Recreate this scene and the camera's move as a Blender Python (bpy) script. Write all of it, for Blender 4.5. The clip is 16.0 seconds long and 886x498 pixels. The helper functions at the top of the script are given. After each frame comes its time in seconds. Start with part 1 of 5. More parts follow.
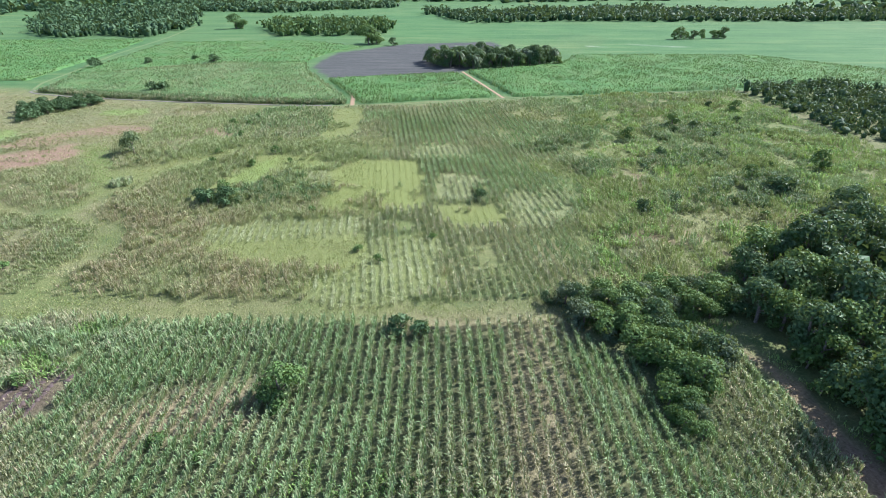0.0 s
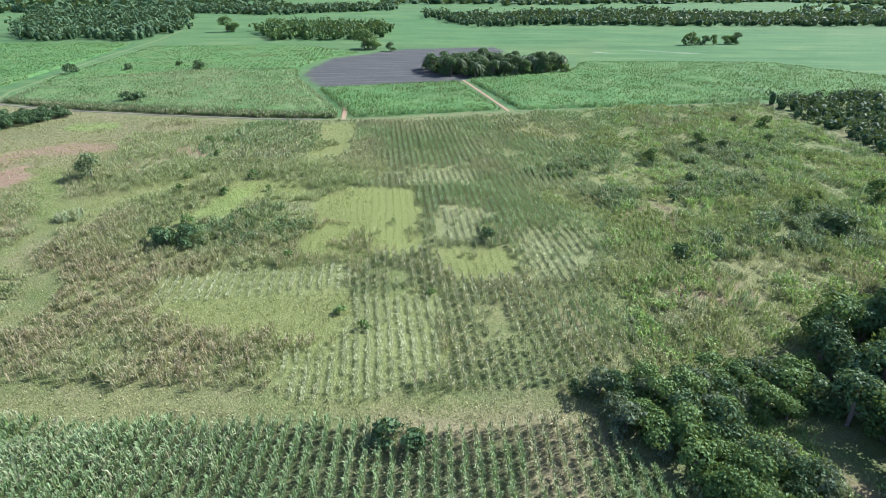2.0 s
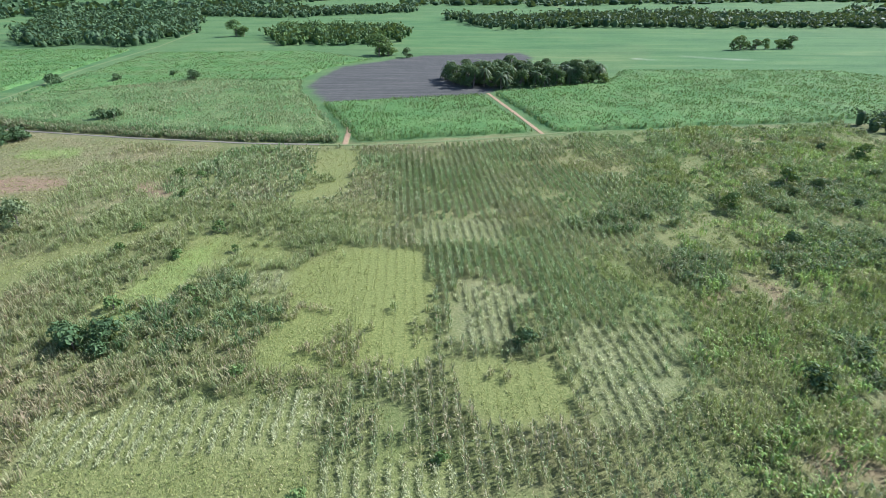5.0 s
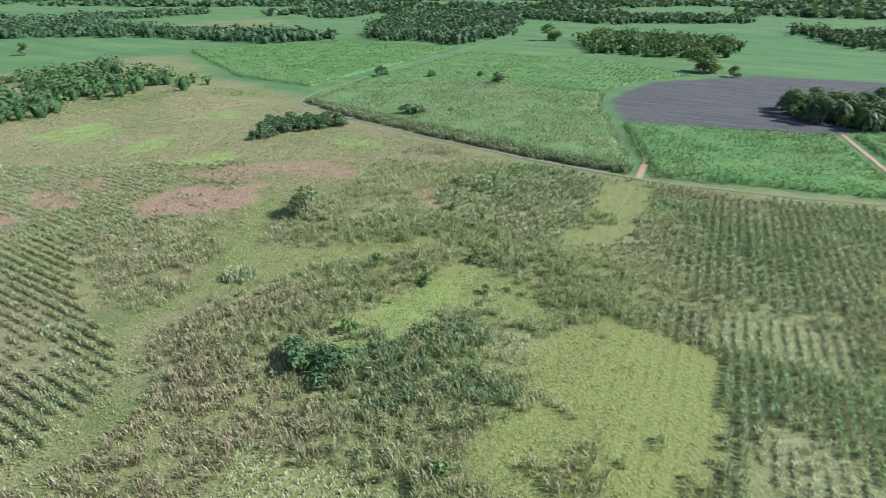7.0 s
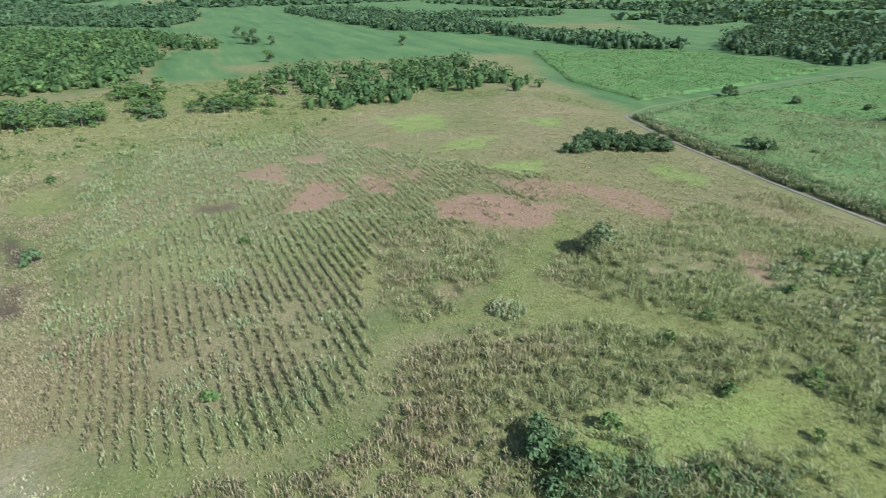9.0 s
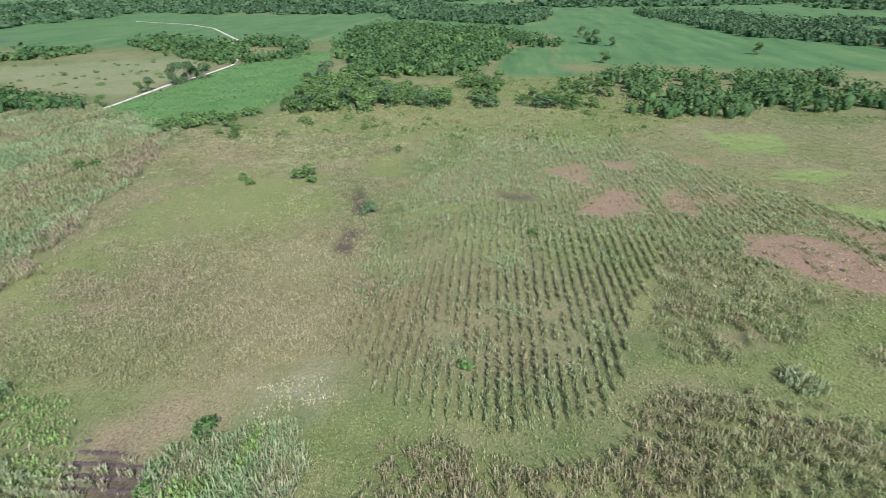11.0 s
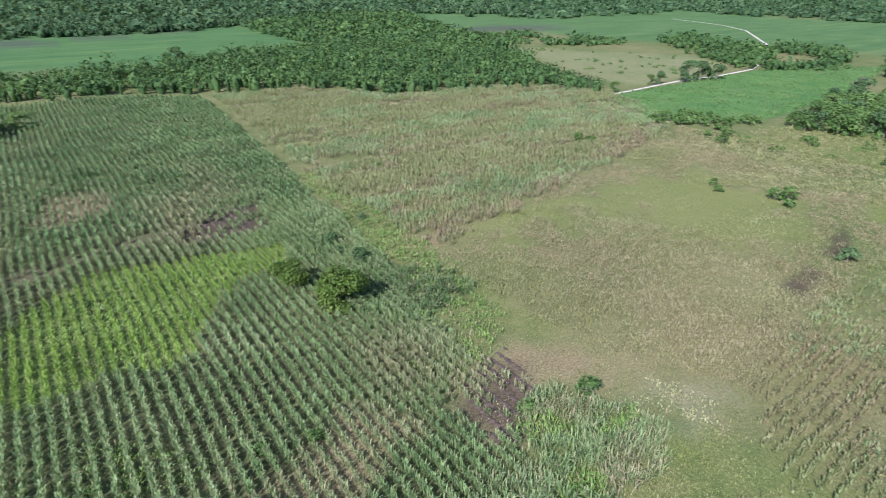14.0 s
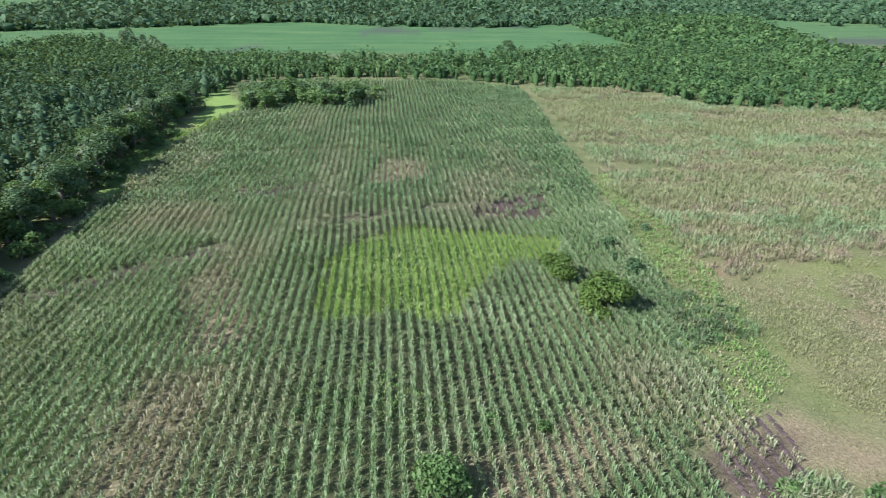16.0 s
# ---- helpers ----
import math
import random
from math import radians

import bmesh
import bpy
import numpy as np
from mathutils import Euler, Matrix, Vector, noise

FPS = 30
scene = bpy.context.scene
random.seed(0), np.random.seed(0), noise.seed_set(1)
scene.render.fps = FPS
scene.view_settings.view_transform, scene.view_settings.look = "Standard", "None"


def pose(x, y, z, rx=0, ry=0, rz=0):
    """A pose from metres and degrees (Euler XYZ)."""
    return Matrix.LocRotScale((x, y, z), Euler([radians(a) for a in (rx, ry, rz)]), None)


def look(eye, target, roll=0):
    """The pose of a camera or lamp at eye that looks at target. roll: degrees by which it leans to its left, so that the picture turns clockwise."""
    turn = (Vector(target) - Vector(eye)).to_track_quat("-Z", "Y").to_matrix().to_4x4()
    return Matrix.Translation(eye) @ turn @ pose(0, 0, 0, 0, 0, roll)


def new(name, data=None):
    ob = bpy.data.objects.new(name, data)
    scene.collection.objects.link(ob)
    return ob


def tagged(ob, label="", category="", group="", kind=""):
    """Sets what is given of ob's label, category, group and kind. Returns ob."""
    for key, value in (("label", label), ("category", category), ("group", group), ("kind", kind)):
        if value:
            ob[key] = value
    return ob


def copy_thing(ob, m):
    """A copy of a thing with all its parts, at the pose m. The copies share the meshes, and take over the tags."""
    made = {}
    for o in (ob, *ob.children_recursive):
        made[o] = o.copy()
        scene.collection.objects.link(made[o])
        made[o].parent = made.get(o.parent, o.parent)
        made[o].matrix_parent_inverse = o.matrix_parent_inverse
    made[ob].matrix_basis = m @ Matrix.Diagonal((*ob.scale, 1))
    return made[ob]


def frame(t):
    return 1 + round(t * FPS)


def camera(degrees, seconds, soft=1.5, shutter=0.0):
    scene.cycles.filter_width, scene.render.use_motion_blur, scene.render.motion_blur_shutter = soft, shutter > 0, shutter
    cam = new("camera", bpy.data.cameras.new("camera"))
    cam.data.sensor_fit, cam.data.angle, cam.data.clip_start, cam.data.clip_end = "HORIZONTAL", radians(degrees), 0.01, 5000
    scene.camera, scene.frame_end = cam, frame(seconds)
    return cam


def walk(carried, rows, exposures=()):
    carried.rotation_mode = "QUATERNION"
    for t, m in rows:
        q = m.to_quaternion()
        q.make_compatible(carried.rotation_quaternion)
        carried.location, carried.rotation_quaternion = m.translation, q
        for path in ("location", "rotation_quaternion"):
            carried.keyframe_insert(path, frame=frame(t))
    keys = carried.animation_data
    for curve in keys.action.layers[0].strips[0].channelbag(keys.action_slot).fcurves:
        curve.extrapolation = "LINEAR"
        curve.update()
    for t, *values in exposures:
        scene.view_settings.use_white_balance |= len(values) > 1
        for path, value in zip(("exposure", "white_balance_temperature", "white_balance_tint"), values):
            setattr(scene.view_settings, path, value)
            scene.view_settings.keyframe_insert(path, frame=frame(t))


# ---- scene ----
cam = camera(76.88, 16.0, soft=0.8, shutter=0.26)
# seconds, eye, heading to the left of +y, pitch, roll (metres and degrees)
PATH = [
    (0, -0.00, 0.01, 45.02, 0.01, -26.88, 0.08),
    (0.5, -0.10, 4.77, 45.01, -0.05, -26.84, 0.16),
    (1, -0.17, 9.70, 44.96, -0.06, -26.80, 0.20),
    (1.5, -0.22, 14.76, 44.85, -0.06, -26.76, 0.24),
    (2, -0.29, 19.88, 44.76, -0.12, -26.72, 0.30),
    (2.5, -0.36, 25.03, 44.72, -0.15, -26.71, 0.31),
    (3, -0.41, 30.25, 44.73, -0.13, -26.71, 0.27),
    (3.2, -0.43, 32.37, 44.71, -0.13, -26.70, 0.25),
    (3.9, -0.42, 40.20, 44.35, -0.10, -26.68, 0.12),
    (4.5, -0.36, 47.40, 43.85, 0.05, -26.65, 0.00),
    (4.9, -0.30, 52.10, 43.50, 1.50, -26.63, -0.08),
    (5.3, -0.25, 56.74, 43.22, 4.95, -26.61, -0.15),
    (5.5, -0.79, 58.78, 43.18, 7.75, -26.55, -0.08),
    (6, -2.22, 63.68, 43.17, 15.69, -26.45, -0.06),
    (6.5, -4.15, 68.28, 43.12, 23.67, -26.34, -0.01),
    (7, -6.71, 72.43, 43.03, 31.47, -26.21, 0.12),
    (7.5, -9.67, 76.09, 42.95, 39.60, -26.09, 0.20),
    (8, -12.67, 79.05, 43.03, 47.68, -26.04, 0.28),
    (8.5, -15.26, 81.22, 43.29, 55.64, -26.07, 0.35),
    (9, -17.25, 82.82, 43.57, 63.73, -26.11, 0.37),
    (9.2, -17.81, 83.39, 43.68, 67.16, -26.12, 0.33),
    (9.9, -17.78, 83.95, 43.82, 78.44, -26.12, 0.17),
    (10.6, -17.54, 84.30, 43.96, 89.71, -26.12, 0.01),
    (11.3, -17.08, 84.44, 44.09, 100.99, -26.13, -0.16),
    (11.5, -16.88, 84.54, 44.12, 104.17, -26.15, -0.11),
    (12, -16.39, 84.78, 44.14, 112.13, -26.19, -0.06),
    (12.5, -15.89, 85.07, 44.17, 120.03, -26.21, -0.00),
    (13, -15.55, 85.39, 44.11, 128.09, -26.20, 0.06),
    (13.5, -15.30, 85.69, 44.00, 136.01, -26.17, 0.15),
    (14, -15.08, 85.97, 43.94, 143.93, -26.16, 0.24),
    (14.5, -14.96, 86.21, 43.88, 151.96, -26.17, 0.30),
    (15, -14.87, 86.35, 43.83, 159.81, -26.21, 0.40),
    (15.5, -14.89, 86.43, 43.81, 167.75, -26.27, 0.47),
    (16, -15.06, 86.44, 43.73, 174.62, -26.30, 0.51),
]
walk(cam, [(t, pose(x, y, z, 90 + pitch, 0, yaw) @ pose(0, 0, 0, 0, 0, roll)) for t, x, y, z, yaw, pitch, roll in PATH],
     exposures=[(0, 1.26, 5690, 20), (4, 1.10, 5690, 20), (8, 0.89, 5780, 20), (12, 0.74, 5870, 20), (14, 0.76, 5850, 20), (16, 0.97, 5740, 20)])

# ---- sky, sun ----
SUN_EL, SUN_AZ = radians(39.5), radians(65)      # azimuth clockwise from +y
world = bpy.data.worlds.new("sky")
scene.world = world
world.use_nodes = True
wn, wl = world.node_tree.nodes, world.node_tree.links
sky = wn.new("ShaderNodeTexSky")
sky.sky_type, sky.sun_disc = "NISHITA", False
sky.sun_elevation, sky.sun_rotation = SUN_EL, SUN_AZ
sky.air_density, sky.dust_density = 1.0, 1.0
wl.new(sky.outputs[0], wn["Background"].inputs[0])
wn["Background"].inputs[1].default_value = 0.095
sun = new("sun", bpy.data.lights.new("sun", "SUN"))
sun.data.energy, sun.data.angle, sun.data.color = 5.0, radians(0.5), (1.0, 0.95, 0.86)
to_sun = Vector((math.cos(SUN_EL) * math.sin(SUN_AZ), math.cos(SUN_EL) * math.cos(SUN_AZ), math.sin(SUN_EL)))
sun.matrix_basis = look(to_sun * 300, (0, 0, 0))

rng = np.random.default_rng(7)


# ---- helpers for the plan ----
def inside(poly, x, y):
    """Which of the points lie in the outline."""
    hit = np.zeros(len(x), bool)
    for (ax, ay), (bx, by) in zip(poly, poly[1:] + poly[:1]):
        if ay != by:
            cut = ((ay > y) != (by > y)) & (x < (bx - ax) * (y - ay) / (by - ay) + ax)
            hit ^= cut
    return hit


def lattice(ix, iy, seed):
    n = (ix * 374761393 + iy * 668265263 + seed * 974711) & 0x7FFFFFFF
    n = ((n ^ (n >> 13)) * 1274126177) & 0x7FFFFFFF
    return ((n ^ (n >> 16)) & 0xFFFF) / 65535.0


def vnoise(x, y, scale, seed=0):
    """Smooth noise from 0 to 1, with lumps of about that many metres."""
    u, v = np.asarray(x) / scale, np.asarray(y) / scale
    ix, iy = np.floor(u).astype(np.int64), np.floor(v).astype(np.int64)
    fx, fy = u - ix, v - iy
    fx, fy = fx * fx * (3 - 2 * fx), fy * fy * (3 - 2 * fy)
    a, b = lattice(ix, iy, seed), lattice(ix + 1, iy, seed)
    c, d = lattice(ix, iy + 1, seed), lattice(ix + 1, iy + 1, seed)
    return (a * (1 - fx) + b * fx) * (1 - fy) + (c * (1 - fx) + d * fx) * fy


def ragged(poly, x, y, rough=2.0, seed=0):
    """inside(), with an uneven edge."""
    wx = (vnoise(x, y, 5.0, seed + 11) - 0.5) * 2 * rough + (vnoise(x, y, 1.7, seed + 12) - 0.5) * rough
    wy = (vnoise(x, y, 5.0, seed + 13) - 0.5) * 2 * rough + (vnoise(x, y, 1.7, seed + 14) - 0.5) * rough
    return inside(poly, x + wx, y + wy)


def near_line(line, x, y):
    """Distance of the points from a line of many legs."""
    best = np.full(len(x), 1e9)
    for (ax, ay), (bx, by) in zip(line, line[1:]):
        dx, dy = bx - ax, by - ay
        u = np.clip(((x - ax) * dx + (y - ay) * dy) / (dx * dx + dy * dy), 0, 1)
        best = np.minimum(best, np.hypot(x - ax - u * dx, y - ay - u * dy))
    return best


def mesh_of(name, verts, tris, attrs=()):
    """A triangle mesh from arrays, with float attributes on its points."""
    me = bpy.data.meshes.new(name)
    me.vertices.add(len(verts))
    me.vertices.foreach_set("co", np.ascontiguousarray(verts, np.float32).ravel())
    me.loops.add(len(tris) * 3)
    me.loops.foreach_set("vertex_index", np.ascontiguousarray(tris, np.int32).ravel())
    me.polygons.add(len(tris))
    me.polygons.foreach_set("loop_start", np.arange(0, len(tris) * 3, 3, dtype=np.int32))
    for key, values in attrs:
        me.attributes.new(key, "FLOAT", "POINT").data.foreach_set("value", np.ascontiguousarray(values, np.float32))
    me.update(calc_edges=True)
    return me


# ---- materials ----
def ramp(nodes, links, source, stops):
    r = nodes.new("ShaderNodeValToRGB")
    while len(r.color_ramp.elements) < len(stops):
        r.color_ramp.elements.new(0.5)
    for e, (p, c) in zip(r.color_ramp.elements, stops):
        e.position, e.color = p, (*c, 1)
    links.new(source, r.inputs[0])
    return r.outputs[0]


def noise_out(nodes, links, coord, scale, detail=4.0, rough=0.6):
    n = nodes.new("ShaderNodeTexNoise")
    n.inputs["Scale"].default_value, n.inputs["Detail"].default_value, n.inputs["Roughness"].default_value = scale, detail, rough
    links.new(coord, n.inputs["Vector"])
    return n.outputs["Fac"]


def blend(nodes, links, fac, a, b, mode="MIX"):
    m = nodes.new("ShaderNodeMix")
    m.data_type, m.blend_type = "RGBA", mode
    for socket, value in ((m.inputs["Factor"], fac), (m.inputs["A"], a), (m.inputs["B"], b)):
        if isinstance(value, bpy.types.NodeSocket):
            links.new(value, socket)
        elif isinstance(value, tuple):
            socket.default_value = (*value, 1)
        else:
            socket.default_value = value
    return m.outputs["Result"]


def math_node(nodes, links, op, a, b):
    m = nodes.new("ShaderNodeMath")
    m.operation, m.use_clamp = op, True
    for socket, value in zip(m.inputs, (a, b)):
        if isinstance(value, bpy.types.NodeSocket):
            links.new(value, socket)
        else:
            socket.default_value = value
    return m.outputs[0]


def start_material(name, rough=0.8):
    mat = bpy.data.materials.new(name)
    mat.use_nodes = True
    nodes, links = mat.node_tree.nodes, mat.node_tree.links
    bsdf = nodes["Principled BSDF"]
    bsdf.inputs["Roughness"].default_value = rough
    bsdf.inputs["Specular IOR Level"].default_value = 0.25
    return mat, nodes, links, bsdf


def attribute(nodes, key):
    a = nodes.new("ShaderNodeAttribute")
    a.attribute_name = key
    return a.outputs["Fac"]


def leaf_material(name, dark, mid, light, dry=None, rough=0.55, through_leaf=0.25, patch=12.0):
    """Leaves: hue by leaf, by clump and by patch; dry is mixed in by the attribute of that name."""
    mat, nodes, links, bsdf = start_material(name, rough)
    bsdf.inputs["Specular IOR Level"].default_value = 0.1
    geo = nodes.new("ShaderNodeNewGeometry")
    coord = geo.outputs["Position"]
    each = ramp(nodes, links, geo.outputs["Random Per Island"], [(0.0, dark), (0.55, mid), (1.0, light)])
    big = ramp(nodes, links, noise_out(nodes, links, coord, 1.0 / patch, 3.0), [(0.3, dark), (0.5, mid), (0.72, light)])
    colour = blend(nodes, links, 0.6, each, big)
    if dry:
        straw = ramp(nodes, links, geo.outputs["Random Per Island"], [(0.0, dry[0]), (1.0, dry[1])])
        colour = blend(nodes, links, attribute(nodes, "dry"), colour, straw)
    links.new(colour, bsdf.inputs["Base Color"])
    if through_leaf:
        thin = nodes.new("ShaderNodeBsdfTranslucent")
        links.new(blend(nodes, links, 0.5, colour, (0.32, 0.40, 0.06)), thin.inputs["Color"])
        mix = nodes.new("ShaderNodeMixShader")
        mix.inputs[0].default_value = through_leaf
        links.new(bsdf.outputs[0], mix.inputs[1])
        links.new(thin.outputs[0], mix.inputs[2])
        links.new(mix.outputs[0], nodes["Material Output"].inputs["Surface"])
    return mat


STRAW = ((0.205, 0.178, 0.110), (0.43, 0.378, 0.252))
YOUNG = leaf_material("young_cane_leaves", (0.092, 0.172, 0.070), (0.174, 0.284, 0.118), (0.318, 0.425, 0.222), STRAW, through_leaf=0.22)
DEEP = leaf_material("grown_cane_leaves", (0.064, 0.140, 0.056), (0.116, 0.216, 0.088), (0.205, 0.310, 0.140), STRAW, through_leaf=0.22)
WEED = leaf_material("bright_weed_leaves", (0.100, 0.205, 0.038), (0.190, 0.330, 0.060), (0.310, 0.460, 0.105), STRAW, through_leaf=0.30)
GOLD = leaf_material("yellowing_cane_leaves", (0.090, 0.148, 0.042), (0.176, 0.256, 0.080), (0.322, 0.412, 0.160), STRAW, through_leaf=0.24, patch=7.0)
RANK = leaf_material("rank_vine_leaves", (0.040, 0.092, 0.038), (0.082, 0.160, 0.062), (0.165, 0.258, 0.105), STRAW, through_leaf=0.22, patch=6.0)
TALL_CANE = leaf_material("tall_cane_leaves", (0.158, 0.200, 0.084), (0.240, 0.285, 0.132), (0.335, 0.378, 0.195), ((0.235, 0.198, 0.125), (0.370, 0.318, 0.212)), through_leaf=0.3)
FRESH_LEAF = leaf_material("sunlit_leaves", (0.036, 0.074, 0.018), (0.082, 0.142, 0.032), (0.170, 0.240, 0.062), None, 0.5, 0.28, 5.0)
CANE = leaf_material("cane_leaves", (0.118, 0.205, 0.098), (0.215, 0.328, 0.150), (0.36, 0.455, 0.245), STRAW, through_leaf=0.30)
LUSH = leaf_material("lush_leaves", (0.095, 0.205, 0.055), (0.175, 0.318, 0.082), (0.29, 0.44, 0.135), STRAW, through_leaf=0.30)
OLD_CANE = leaf_material("weathered_cane_leaves", (0.122, 0.178, 0.074), (0.218, 0.290, 0.124), (0.350, 0.412, 0.202), ((0.20, 0.158, 0.098), (0.38, 0.312, 0.208)), through_leaf=0.36)
RUSSET = leaf_material("russet_cane_leaves", (0.090, 0.112, 0.064), (0.165, 0.198, 0.110), (0.26, 0.29, 0.17), ((0.200, 0.146, 0.106), (0.38, 0.300, 0.225)), through_leaf=0.3)
PALE = leaf_material("pale_grass", (0.150, 0.172, 0.072), (0.265, 0.290, 0.128), (0.45, 0.462, 0.27), STRAW, through_leaf=0.3)
WHITE = leaf_material("bleached_leaves", (0.26, 0.315, 0.145), (0.40, 0.455, 0.235), (0.58, 0.62, 0.385), STRAW, through_leaf=0.3)
YELLOW = leaf_material("mown_grass", (0.122, 0.146, 0.040), (0.218, 0.242, 0.070), (0.340, 0.358, 0.124), STRAW, patch=6.0)
GRASS = leaf_material("field_grass", (0.095, 0.138, 0.040), (0.178, 0.228, 0.070), (0.300, 0.340, 0.120), STRAW, patch=5.0)
FAR_CANE = leaf_material("dense_cane_leaves", (0.048, 0.126, 0.034), (0.078, 0.178, 0.048), (0.118, 0.226, 0.070), ((0.15, 0.145, 0.080), (0.27, 0.255, 0.155)), through_leaf=0.15, patch=30.0)
TREE_LEAF = leaf_material("tree_leaves", (0.030, 0.066, 0.029), (0.064, 0.122, 0.050), (0.135, 0.215, 0.098), None, 0.5, 0.14, 9.0)
BRIGHT_LEAF = leaf_material("young_leaves", (0.038, 0.084, 0.027), (0.080, 0.152, 0.045), (0.165, 0.258, 0.090), None, 0.5, 0.20, 9.0)
# far wood leaves, lightened a little: distance haze put into the colour
HAZY_WOOD_LEAF = leaf_material("hazy_wood_leaves", (0.024, 0.060, 0.025), (0.045, 0.097, 0.034), (0.080, 0.142, 0.050), ((0.036, 0.084, 0.024), (0.110, 0.190, 0.060)), 0.6, 0.13, 10.0)
DARK_WOOD_LEAF = leaf_material("dark_wood_leaves", (0.018, 0.045, 0.022), (0.039, 0.082, 0.038), (0.078, 0.130, 0.060), ((0.034, 0.082, 0.034), (0.095, 0.165, 0.076)), 0.6, 0.10, 12.0)
AIRY_LEAF = leaf_material("airy_tree_leaves", (0.075, 0.115, 0.055), (0.155, 0.210, 0.105), (0.28, 0.34, 0.195), None, 0.6, 0.3, 9.0)
GREY_LEAF = leaf_material("grey_green_leaves", (0.055, 0.088, 0.050), (0.105, 0.150, 0.086), (0.185, 0.235, 0.150), None, 0.6, 0.2, 9.0)
PALM_LEAF = leaf_material("palm_leaves", (0.025, 0.052, 0.022), (0.055, 0.095, 0.042), (0.14, 0.18, 0.10), None, 0.4, 0.2, 9.0)


def canopy_material():
    """The closed mass of leaves under the tips of a dense stand: greens in fine and broad lumps, straw where it is dry."""
    mat, nodes, links, bsdf = start_material("cane_canopy", 0.8)
    bsdf.inputs["Specular IOR Level"].default_value = 0.05
    coord = nodes.new("ShaderNodeNewGeometry").outputs["Position"]
    fine = noise_out(nodes, links, coord, 1.6, 5.0, 0.7)
    wide = noise_out(nodes, links, coord, 0.06, 4.0, 0.6)
    green = blend(nodes, links, 0.4, ramp(nodes, links, fine, [(0.36, (0.032, 0.082, 0.026)), (0.5, (0.074, 0.162, 0.050)), (0.66, (0.130, 0.232, 0.078))]),
                  ramp(nodes, links, wide, [(0.40, (0.050, 0.130, 0.042)), (0.60, (0.102, 0.196, 0.062))]))
    straw = ramp(nodes, links, fine, [(0.36, (0.085, 0.092, 0.040)), (0.64, (0.250, 0.225, 0.125))])
    links.new(blend(nodes, links, attribute(nodes, "dry"), green, straw), bsdf.inputs["Base Color"])
    return mat


CANOPY = canopy_material()


def bark_material():
    mat, nodes, links, bsdf = start_material("bark", 0.9)
    coord = nodes.new("ShaderNodeNewGeometry").outputs["Position"]
    n = noise_out(nodes, links, coord, 6.0, 6.0)
    links.new(ramp(nodes, links, n, [(0.3, (0.07, 0.055, 0.045)), (0.7, (0.24, 0.21, 0.18))]), bsdf.inputs["Base Color"])
    bump = nodes.new("ShaderNodeBump")
    bump.inputs["Strength"].default_value = 0.5
    links.new(n, bump.inputs["Height"])
    links.new(bump.outputs[0], bsdf.inputs["Normal"])
    return mat


BARK = bark_material()


